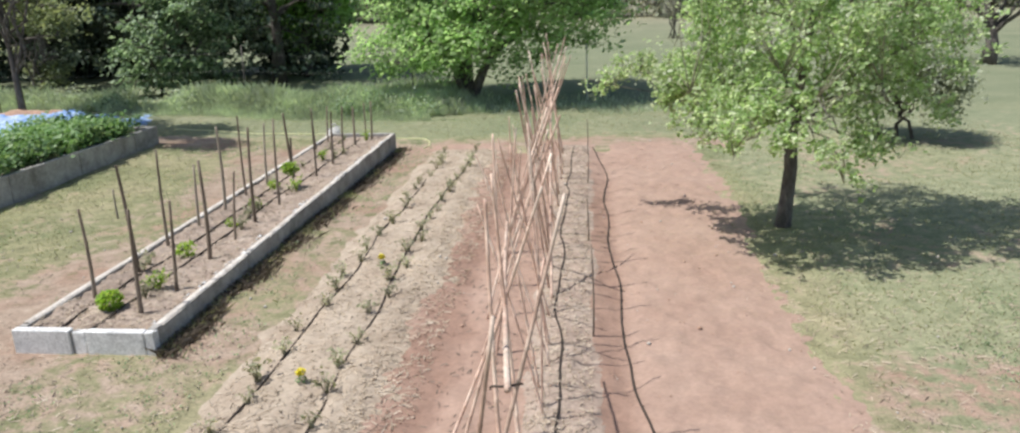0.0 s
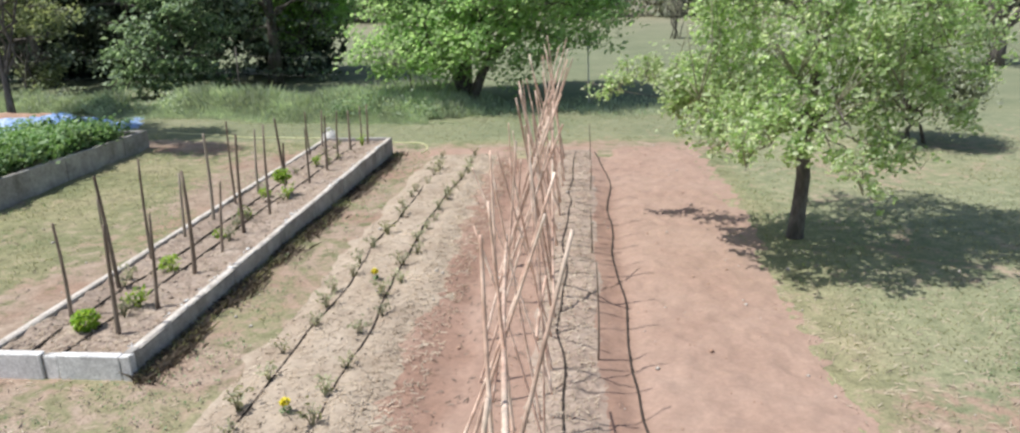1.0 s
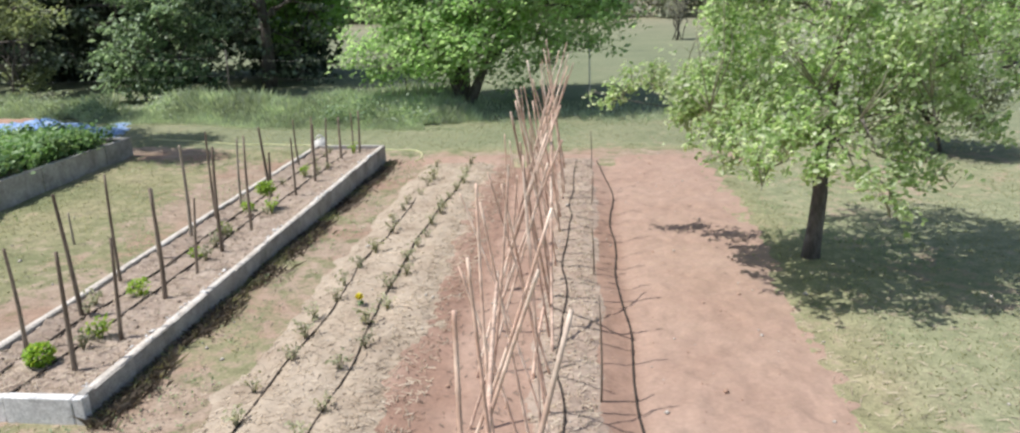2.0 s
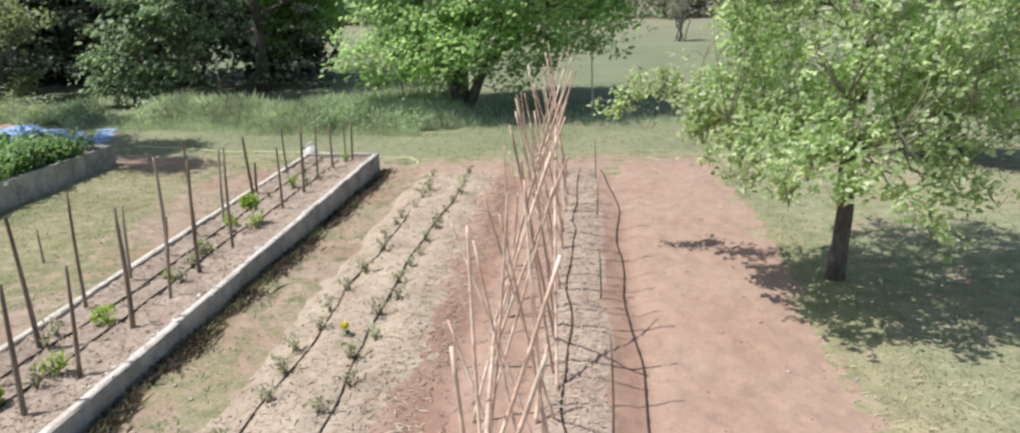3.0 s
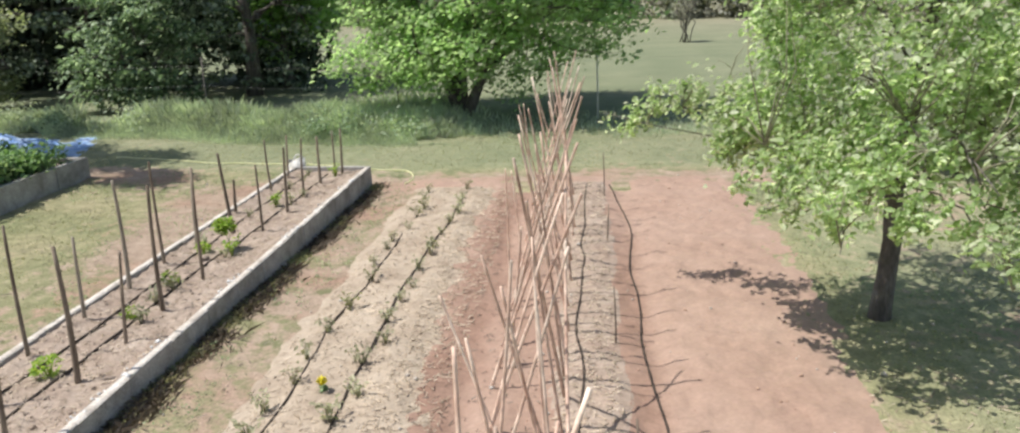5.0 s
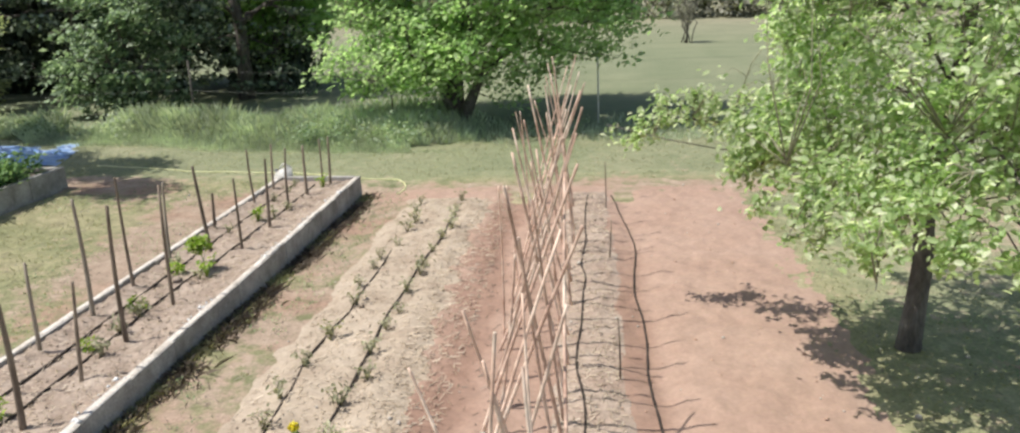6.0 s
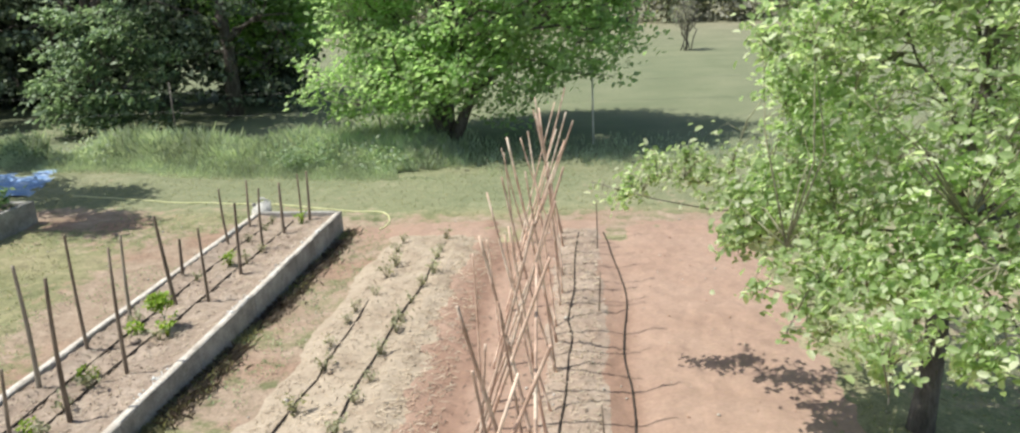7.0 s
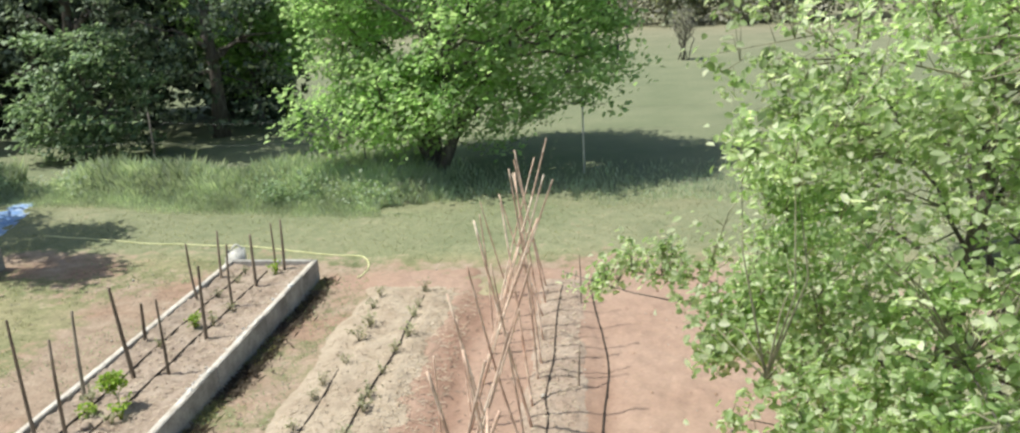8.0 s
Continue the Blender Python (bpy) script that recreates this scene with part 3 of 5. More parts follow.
# canes with their foot on the ridge side, leaning back over the furrow
for fx, fy, tx, ty, z, fat in (
        (0.24, 2.45, 0.08, 2.92, 2.02, 1.0), (0.2, 3.25, 0.06, 3.3, 2.03, 0.85), (0.1, 4.05, -0.04, 4.23, 2.03, 0.85), (0.17, 4.7, 0.1, 4.98, 1.9, 0.65), (0.19, 4.58, -0.18, 4.5, 1.55, 0.8), (0.14, 4.95, -0.1, 4.75, 1.8, 0.8), (0.2, 5.36, 0.05, 5.6, 1.85, 0.65), (0.2, 5.31, -0.31, 5.4, 1.67, 0.7), (0.18, 5.69, -0.05, 5.3, 1.75, 0.85), (0.16, 6.2, -0.19, 5.79, 1.7, 0.8),
        (0.17, 6.58, 0.14, 7.66, 1.77, 1.0), (0.13, 6.85, -0.04, 6.5, 1.75, 0.9), (0.12, 7.4, -0.12, 6.69, 1.94, 1.1), (0.11, 7.7, -0.03, 7.3, 1.7, 0.85), (0.11, 8.06, -0.19, 7.87, 1.85, 1.15),
        (0.12, 8.52, -0.06, 8.2, 1.8, 0.95), (0.13, 8.62, -0.12, 8.5, 1.65, 0.8), (0.12, 9.03, -0.29, 9.0, 1.8, 0.85), (0.14, 9.66, -0.25, 9.6, 1.76, 0.95), (0.12, 9.72, -0.05, 9.4, 1.85, 0.8),
        (0.12, 10.2, -0.23, 9.9, 2.01, 1.15), (0.1, 10.55, -0.13, 10.81, 1.89, 0.95), (0.12, 11.0, -0.06, 10.92, 2.16, 0.9), (0.14, 11.33, -0.06, 11.4, 2.01, 1.0), (0.12, 11.9, -0.12, 11.8, 1.9, 0.8),
        (0.1, 12.5, -0.35, 12.5, 1.5, 0.85), (0.1, 12.89, -0.2, 12.9, 1.9, 0.95), (0.08, 13.4, -0.25, 13.3, 1.7, 0.85)):
    bean_pole(fx, fy, tx, ty, z, fat=fat)
# a few short and stray ones
# a cane laid along the crossings, bound at its near end with black cord
ob = cane("bean_pole", (0.18, 2.6, 1.44), (-0.05, 4.98, 1.34), 0.0125, BAMBOO, 199)
tagged(ob, "thick pale bamboo cane tied lengthwise over the crossed poles", "bamboo pole", "bean poles in the trellis row")
V, F = tubes([[(0.175 + 0.06 * math.cos(a), 2.575 + 0.02 * math.cos(a * 2), 1.405 + 0.022 * math.sin(a) - 0.006 * a, 0.0048) for a in np.linspace(0.1, 3.3, 16)]], 6)
tagged(put("cord", mesh_np("cord", V, F, True), HOSE), "black cord binding the crossed bamboo canes together", "cord")
bean_pole(0.04, 6.21, 0.12, 6.3, 0.56, fat=1.3)
bean_pole(-0.33, 7.9, -0.2, 7.95, 1.15)
bean_pole(-0.42, 9.0, -0.42, 9.04, 1.33, fat=0.8)
bean_pole(-0.4, 11.8, -0.47, 11.81, 1.48, fat=0.8)
bean_pole(-0.42, 10.3, -0.5, 10.35, 1.0, fat=0.8)
bean_pole(-0.38, 13.3, -0.62, 12.9, 1.3, fat=0.8)


def stake(fx, fy, z, height, lean_x, lean_y, r, material, label, group, seed):
    ob = cane("stake", (fx, fy, z), (fx + lean_x, fy + lean_y, z + height), r, material, seed, nodes=False)
    return tagged(ob, label, "stake", group)


g = random.Random(5)
for i, (x, y, h, lean) in enumerate(((-3.4, 5.96, 0.94, 0.04), (-3.36, 6.5, 0.86, 0.06), (-3.42, 7.3, 1.05, 0.02), (-3.42, 7.93, 0.78, 0.07), (-3.46, 8.58, 1.15, 0.04), (-3.44, 9.3, 1.12, 0.03), (-3.79, 10.75, 0.96, -0.05), (-3.47, 10.82, 0.8, 0.01),
                                     (-3.46, 11.58, 0.83, 0.03), (-3.54, 12.42, 0.78, 0.03), (-3.54, 13.08, 0.67, 0.0), (-3.5, 13.62, 0.66, 0.02), (-3.4, 13.66, 0.68, 0.03))):
    stake(x, y, bed_top(y) - 0.06, h, lean, g.uniform(-0.03, 0.03), (0.021, 0.018, 0.023, 0.0165)[i % 4], STAKE,
          "dark weathered wooden stake standing in the raised bed", "stakes in the raised bed", 300 + i)
for i, (x, y, h, lean) in enumerate(((-4.05, 6.3, 0.85, 0.02), (-3.98, 6.92, 1.1, -0.04), (-4.06, 7.66, 1.09, 0.03), (-4.07, 8.38, 0.77, 0.06), (-4.06, 9.05, 1.08, 0.04), (-4.07, 9.72, 1.1, 0.02), (-4.03, 10.35, 0.88, 0.04), (-4.1, 11.5, 0.45, 0.02), (-4.08, 12.62, 0.73, -0.02), (-4.1, 13.3, 0.65, 0.03))):
    pale = i in (3, 4, 6)
    stake(x, y, bed_top(y) - 0.06, h, lean, g.uniform(-0.03, 0.03), (0.019, 0.022, 0.0175)[i % 3], PALE_STAKE if pale else STAKE,
          "pale grey wooden stake standing in the raised bed" if pale else "dark weathered wooden stake standing in the raised bed", "stakes in the raised bed", 330 + i)
for i, (x, y, h) in enumerate(((0.53, 5.9, 0.79), (0.505, 8.33, 0.5), (0.51, 10.94, 0.42), (0.52, 12.9, 0.6))):
    stake(x, y, tz(x, y), h, g.uniform(-0.02, 0.02), g.uniform(-0.02, 0.05), 0.009, STAKE, "thin dark stick upright beside the mulched ridge", "sticks along the ridge", 360 + i)
stake(-5.67, 9.29, tz(-5.67, 9.29), 0.4, 0, 0, 0.016, PALE_STAKE, "short pale wooden stake in the grass", "stakes in the grass", 370)


# ---- trees ----
def grow_tree(name, base, label, category, trunk, limbs, clumps, per_clump, spread_, leaf, leaf_mat, seed, bark=BARK, group="", twig_r=0.007, sun_bias=0.5, droop=0.3, twig_mat=None, oval=False):
    """trunk: path rows; limbs: paths; clumps: N x 3 places of leaf clusters, each joined to the nearest limb by a twig."""
    th = tagged(empty(name), label, category, group)
    V, F = tubes([trunk], 10)
    V = V + 0.12 * trunk[0][3] * (fbm(V[:, 0] * 14, V[:, 1] * 14, V[:, 2] * 7, seed=seed)[:, None] - 0.5) * np.array([1, 1, 0]) * 2
    put("trunk", mesh_np("trunk", V, F, True), bark, th, "dark rough bark")
    for l in limbs:
        V, F = tubes([l], 6)
        put("limb", mesh_np("limb", V, F, True), bark, th)
    g = np.random.default_rng(seed)

    def dense(rows, n=5):
        p = np.asarray(rows, float)[:, :3]
        return np.concatenate([p[:-1] + (p[1:] - p[:-1]) * k / n for k in range(n)] + [p[-1:]])

    nodes_ = np.concatenate([dense(l)[4:] for l in limbs] + [dense(trunk[-4:])])
    paths = []

    def join(c, r):
        d = np.linalg.norm(nodes_ - c, axis=1) + 0.5 * np.maximum(nodes_[:, 2] - c[2], 0)
        a = nodes_[np.argmin(d)]
        mid = (a + c) / 2 + g.normal(size=3) * 0.1 * np.linalg.norm(c - a) + np.array([0, 0, 0.05])
        return [(*a, r * 1.5), (*mid, r), (*c, r * 0.4)]

    # a first set of side branches, then the twigs that spring from them
    order = g.permutation(len(clumps))
    first, rest = order[: len(clumps) // 7], order[len(clumps) // 7:]
    side = [join(clumps[i], twig_r * 1.5) for i in first]
    nodes_ = np.concatenate([nodes_] + [dense(s)[2:] for s in side])
    paths = side + [join(clumps[i], twig_r * 0.6) for i in rest]
    V, F = tubes(paths, 4)
    tagged(put("twig", mesh_np("twig", V, F, True), twig_mat or bark, th), kind="stuff")
    k = g.normal(size=(len(clumps), per_clump, 3)) * np.asarray(spread_) * g.uniform(0.6, 1.35, (len(clumps), 1, 1))
    C = (clumps[:, None, :] + k).reshape(-1, 3)
    C[:, 2] = np.maximum(C[:, 2], base[2] + 0.05)
    V, F = scatter_leaves(C, leaf, droop, 0.62, seed + 1, sun_bias, oval)
    tagged(put("crown", mesh_np("crown", V, F), leaf_mat, th), kind="stuff")
    return th


def crown_points(n, centre, radii, seed, hollow=0.35, rough=0.35, gap=0.42, gap_scale=1.1):
    """Clump places in a lumpy ellipsoid with gaps."""
    g = np.random.default_rng(seed)
    got = []
    while sum(map(len, got)) < n:
        d = g.normal(size=(n * 2, 3))
        d /= np.linalg.norm(d, axis=1)[:, None]
        r = g.uniform(hollow ** 3, 1, n * 2) ** (1 / 3)
        lump = 1 + rough * 2 * (fbm(d[:, 0] * 2 + 9, d[:, 1] * 2 + 9, d[:, 2] * 2 + 9, seed=seed, octaves=3) - 0.5)
        p = np.asarray(centre) + d * (r * lump)[:, None] * np.asarray(radii)
        if len(got) > 4:
            gap = 0.0
        got.append(p[fbm(p[:, 0] * gap_scale, p[:, 1] * gap_scale, p[:, 2] * gap_scale, seed=seed + 5, octaves=2) > gap])
    return np.concatenate(got)[:n]


def sprays(n, centre, radii, seed, inner=0.3, reach=0.5, steps=9):
    """Clump places along short outward sprays, so that the outline is uneven and gaps stay between."""
    g = np.random.default_rng(seed)
    start = crown_points(n, centre, np.asarray(radii) * 0.88, seed, inner, 0.3, 0.53, 1.6)
    out = (start - np.asarray(centre)) / np.asarray(radii)
    out = out / (np.linalg.norm(out, axis=1)[:, None] + 1e-6) + g.normal(size=(n, 3)) * 0.55 + np.array([0, 0, 0.15])
    out /= np.linalg.norm(out, axis=1)[:, None]
    length = reach * g.uniform(0.6, 1.3, n) * min(1.0, 0.35 + min(radii))
    got = []
    for k in range(steps):
        t = k / (steps - 1)
        p = start + out * (length * (t - 0.35))[:, None] + g.normal(size=(n, 3)) * (0.15 * (1.15 - t))
        p[:, 2] -= 0.12 * t * t * length
        got.append(p)
    return np.concatenate(got)


def arm(a, b, n, r0, r1, seed):
    """Clump places along one drooping branch, narrowing to its tip and broken up into tufts."""
    g = np.random.default_rng(seed)
    a, b = np.asarray(a, float), np.asarray(b, float)
    t = g.uniform(0, 1, n) ** 0.85
    tuft = np.round(t * 9 + g.normal(size=n) * 0.25) / 9
    side = g.normal(size=(10, 3)) * 0.35
    r = r0 + (r1 - r0) * t
    p = a + (b - a) * (0.55 * t + 0.45 * tuft)[:, None] + (side[np.clip(np.round(tuft * 9), 0, 9).astype(int)] + g.normal(size=(n, 3)) * 0.5) * r[:, None]
    p[:, 2] += 0.14 * np.sin(t * np.pi)
    return p


def limb(a, b, r0, r1, seed, sag=0.1, n=7):
    g = np.random.default_rng(seed)
    a, b = np.asarray(a, float), np.asarray(b, float)
    rows = []
    for i in range(n):
        t = i / (n - 1)
        p = a + (b - a) * t + g.normal(size=3) * 0.035 * np.linalg.norm(b - a) * (0 < t) + np.array([0, 0, sag * math.sin(t * math.pi)])
        rows.append((*p, r0 + (r1 - r0) * t))
    return rows


# the fruit tree beside the plot
bz = tz(2.78, 8.95)
trunk = [(2.78, 8.95, bz - 0.1, 0.11), (2.78, 8.95, bz + 0.06, 0.092), (2.8, 8.97, 0.35, 0.08), (2.83, 9.0, 0.7, 0.074), (2.8, 9.0, 1.05, 0.072), (2.84, 9.02, 1.45, 0.062), (2.9, 9.05, 1.9, 0.052), (2.95, 9.02, 2.5, 0.042), (2.92, 9.05, 3.2, 0.035), (2.95, 9.0, 4.0, 0.015)]
ends = [((2.86, 9, 1.2), (1.0, 9.4, 1.72)), ((2.86, 9, 1.3), (1.5, 8.2, 1.7)), ((2.88, 9, 1.35), (4.6, 9.2, 2.3)), ((2.88, 9.03, 1.5), (4.0, 8.0, 2.3)), ((2.9, 9.03, 1.7), (2.2, 10.6, 2.6)), ((2.9, 9.04, 1.9), (3.6, 10.5, 2.9)),
        ((2.92, 9.04, 2.0), (2.15, 9.2, 3.1)), ((2.93, 9.03, 2.2), (3.9, 8.7, 3.5)), ((2.93, 9.03, 2.4), (2.6, 8.0, 3.4)), ((2.86, 9.0, 1.35), (3.3, 7.6, 1.75)), ((2.88, 9.0, 1.45), (2.6, 6.95, 1.7)), ((2.93, 9.05, 2.6), (2.5, 9.6, 4.1)), ((2.86, 9.0, 1.25), (2.3, 7.6, 1.9))]
limbs = [limb(a, b, 0.014, 0.004, 400 + i) for i, (a, b) in enumerate(ends)]
FRUIT_CROWN = (
    (132, (2.87, 8.85, 3.05), (1.45, 1.7, 1.45), 0.3), (12, (4.0, 8.9, 2.15), (0.7, 0.9, 0.45), 0.1), (12, (4.05, 9.0, 2.8), (0.55, 0.7, 0.4), 0.1), (5, (2.95, 8.4, 2.15), (0.6, 0.35, 0.42), 0.1), (7, (3.45, 8.5, 1.95), (0.5, 0.4, 0.25), 0.1), (13, (3.2, 7.85, 2.3), (0.9, 0.6, 0.4), 0.1),
    (12, (1.78, 8.65, 1.72), (0.42, 0.5, 0.26), 0.1), (8, (1.6, 9.2, 1.78), (0.5, 0.5, 0.24), 0.1), (19, (1.95, 8.7, 2.3), (0.5, 0.8, 0.4), 0.1), (14, (1.85, 8.4, 2.95), (0.45, 0.6, 0.4), 0.1), (16, (2.6, 8.2, 3.0), (0.5, 0.5, 0.6), 0.1), (11, (2.05, 7.8, 1.65), (0.45, 0.45, 0.26), 0.1))
# low side branches: from, to, leaf clusters, width at the root and the tip
FRUIT_ARMS = (
    ((2.3, 9.1, 2.05), (0.56, 9.68, 1.58), 118, 0.32, 0.07), ((2.3, 8.9, 1.9), (1.33, 8.7, 1.5), 72, 0.32, 0.11), ((2.2, 8.6, 1.75), (1.36, 8.15, 1.38), 46, 0.24, 0.1), ((2.4, 8.6, 1.85), (1.5, 7.75, 1.3), 84, 0.34, 0.13), ((2.5, 8.4, 1.85), (1.85, 7.25, 1.28), 98, 0.32, 0.13),
    ((2.7, 8.3, 1.9), (2.25, 7.35, 1.22), 78, 0.3, 0.13), ((2.8, 8.2, 1.9), (2.78, 7.15, 1.12), 48, 0.3, 0.13), ((3.1, 8.2, 1.9), (3.45, 7.5, 1.12), 48, 0.25, 0.1), ((3.2, 8.8, 1.8), (4.3, 8.5, 1.35), 62, 0.3, 0.12),
    ((3.3, 9.1, 1.9), (4.4, 9.5, 1.55), 62, 0.32, 0.12), ((3.4, 9.0, 2.3), (4.75, 9.1, 2.25), 90, 0.42, 0.2), ((3.4, 8.9, 2.1), (4.6, 8.9, 1.78), 60, 0.3, 0.14), ((3.0, 8.6, 1.45), (3.5, 8.4, 0.9), 40, 0.15, 0.08), ((3.1, 7.9, 1.7), (3.12, 7.5, 0.88), 40, 0.16, 0.1))
cl = np.concatenate([sprays(n, c, r, 710 + i, inner) for i, (n, c, r, inner) in enumerate(FRUIT_CROWN)] + [arm(*a, 740 + i) for i, a in enumerate(FRUIT_ARMS)])
limbs += [limb(np.array((2.86, 9.0, 1.25)), b, 0.01, 0.003, 440 + i, 0.12) for i, (a, b, n, r0, r1) in enumerate(FRUIT_ARMS)]
grow_tree("fruit_tree", (2.78, 8.95, 0), "young fruit tree with fresh light green leaves beside the plot", "tree", trunk, limbs, cl, 9, (0.047, 0.047, 0.034), 0.055, LEAF_NEAR, 75, sun_bias=0.5, twig_r=0.0032, twig_mat=TWIG, oval=True)


def plain_tree(name, x, y, height, radii, centre_z, label, leaf_mat, leaf, n_clumps, per, spread_, seed, stems=1, trunk_r=0.16, gap=0.4, hollow=0.45, category="tree", group="", shift=(0, 0), gap_scale=0.7, skirt=(), sun_bias=0.5):
    g = np.random.default_rng(seed)
    z0 = float(ground_z(np.array([x]), np.array([y]))[0])
    trunk = [(x, y, z0 - 0.1, trunk_r * 1.3)] + [(x + g.normal() * 0.05 * k, y + g.normal() * 0.05 * k, z0 + height * 0.8 * k / 5, trunk_r * (1 - 0.17 * k)) for k in range(1, 6)]
    limbs = []
    for i in range(8 + 3 * stems):
        th, up = g.uniform(0, 2 * np.pi), g.uniform(0.15, 0.85)
        low = stems > 1 and i < stems
        a = (x + (g.normal() * 0.25 if low else 0), y + (g.normal() * 0.15 if low else 0), z0 if low else z0 + height * (0.12 + 0.4 * up))
        b = (x + shift[0] + math.cos(th) * radii[0] * 0.75, y + shift[1] + math.sin(th) * radii[1] * 0.75, z0 + centre_z + (up - 0.5) * radii[2] * 1.2)
        limbs.append(limb(a, b, trunk_r * (0.8 if low else 0.4), 0.015, seed * 31 + i, 0.2))
    cl = crown_points(n_clumps, (x + shift[0], y + shift[1], z0 + centre_z), radii, seed, hollow, 0.4, gap, gap_scale)
    for i, more in enumerate(skirt):
        cl = np.concatenate([cl, crown_points(*more, seed + 3 + i, 0.1, 0.4, gap, gap_scale)])
        limbs.append(limb((x, y, z0 + min(height * 0.5, more[1][2])), more[1], trunk_r * 0.4, 0.015, seed * 31 + 60 + i, 0.1))
    cl = cl[cl[:, 2] > z0 + 0.15]
    return grow_tree(name, (x, y, z0), label, category, trunk, limbs, cl, per, spread_, leaf, leaf_mat, seed, twig_r=0.012, group=group, sun_bias=sun_bias)


plain_tree("broad_tree", -2.5, 19.6, 6.5, (3.65, 2.75, 2.9), 3.7, "broad green tree with several stems behind the fence", LEAF_MID, 0.135, 960, 40, (0.23, 0.23, 0.12), 81, stems=4, trunk_r=0.15, shift=(0.8, 0.6), gap=0.4, hollow=0.55, sun_bias=0.8, skirt=((110, (-3.2, 18.6, 1.6), (1.9, 1.1, 0.85)),))
# the first tree's high overhang, out of view, is added to shade the ground
for i, (x, y, h, r, cz, n) in enumerate(((-9.3, 24.3, 9, (2.4, 1.9, 4.0), 3.7, 330), (-13.2, 24.6, 9, (2.5, 1.9, 4.2), 3.6, 330), (-17.2, 24.6, 9, (2.6, 2.0, 4.4), 3.6, 320),
                                         (-21.5, 24.2, 9, (2.8, 2.2, 4.5), 3.5, 320), (-26.0, 24.0, 9, (3.2, 2.4, 4.5), 3.4, 320))):
    plain_tree("dark_tree", x, y, h, r, cz, "tall dark green tree with light sprays at the garden's edge", LEAF_DARK, 0.19, n * 3 // 10, 46, (0.34, 0.28, 0.07), 90 + i, trunk_r=0.2, gap=0.5, hollow=0.5, gap_scale=1.3, group="dark trees at the edge", sun_bias=0.2, skirt=((90, (-9.9, 21.6, 5.3), (1.9, 1.3, 0.6)),) if i == 0 else ())
# backing trees added so that the gaps between the front sprays look shaded
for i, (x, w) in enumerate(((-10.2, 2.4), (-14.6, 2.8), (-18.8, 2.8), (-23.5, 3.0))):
    plain_tree("dark_tree", x, 27.6, 7, (w, 1.8, 3.9), 3.4, "dense backing tree, near-black to stand for the shade behind the others", LEAF_SHADE, 0.34, 260, 50, (0.34, 0.34, 0.3), 190 + i, trunk_r=0.2, gap=0.3, hollow=0.1, group="dark trees at the edge", sun_bias=0.0)
plain_tree("bush_tree", -11.3, 21.5, 3.6, (1.8, 1.1, 1.9), 1.5, "blue-green leafy tree before the dark trees", LEAF_BUSH, 0.16, 150, 40, (0.18, 0.18, 0.1), 101, sun_bias=0.8, stems=3, trunk_r=0.06, gap=0.5, gap_scale=1.7)
plain_tree("bush", -16.0, 22.2, 2.6, (0.95, 0.8, 1.35), 1.5, "yellowish-green bush in the tall grass", LEAF_OLIVE, 0.13, 120, 40, (0.16, 0.16, 0.1), 102, stems=3, trunk_r=0.04, category="bush")
plain_tree("light_tree", -8.9, 26.0, 5.0, (1.9, 1.2, 2.0), 3.3, "light green tree rising behind the dark trees", LEAF_MID, 0.17, 260, 50, (0.24, 0.24, 0.18), 111, trunk_r=0.14)
plain_tree("edge_tree", -12.75, 17.1, 5.4, (1.6, 1.3, 1.1), 4.9, "slim leaning tree with olive leaves near the tarpaulin", LEAF_OLIVE, 0.12, 110, 40, (0.17, 0.17, 0.13), 103, trunk_r=0.08, shift=(1.65, -2.4), gap=0.52, gap_scale=1.2, skirt=((48, (-11.9, 17.3, 2.6), (1.2, 0.7, 0.65)), (60, (-10.0, 13.35, 5.0), (1.25, 0.6, 0.35))))
plain_tree("shrub", 6.0, 14.2, 1.5, (1.05, 0.9, 0.85), 0.8, "grey-green rounded shrub on the grass", LEAF_GREY, 0.07, 270, 60, (0.13, 0.13, 0.12), 105, stems=3, trunk_r=0.04, category="shrub")
plain_tree("orchard_tree", 13.1, 26.0, 4.2, (2.2, 2.0, 1.5), 3.0, "sparse grey orchard tree with a dark trunk", HAZED_LEAF, 0.1, 120, 30, (0.3, 0.3, 0.2), 107, trunk_r=0.22, gap=0.5)
plain_tree("small_tree", 4.9, 40.0, 2.3, (0.6, 0.6, 0.7), 1.65, "small bare grey tree in the far meadow", FAR_GREY, 0.07, 70, 16, (0.13, 0.13, 0.2), 109, trunk_r=0.035, stems=6)

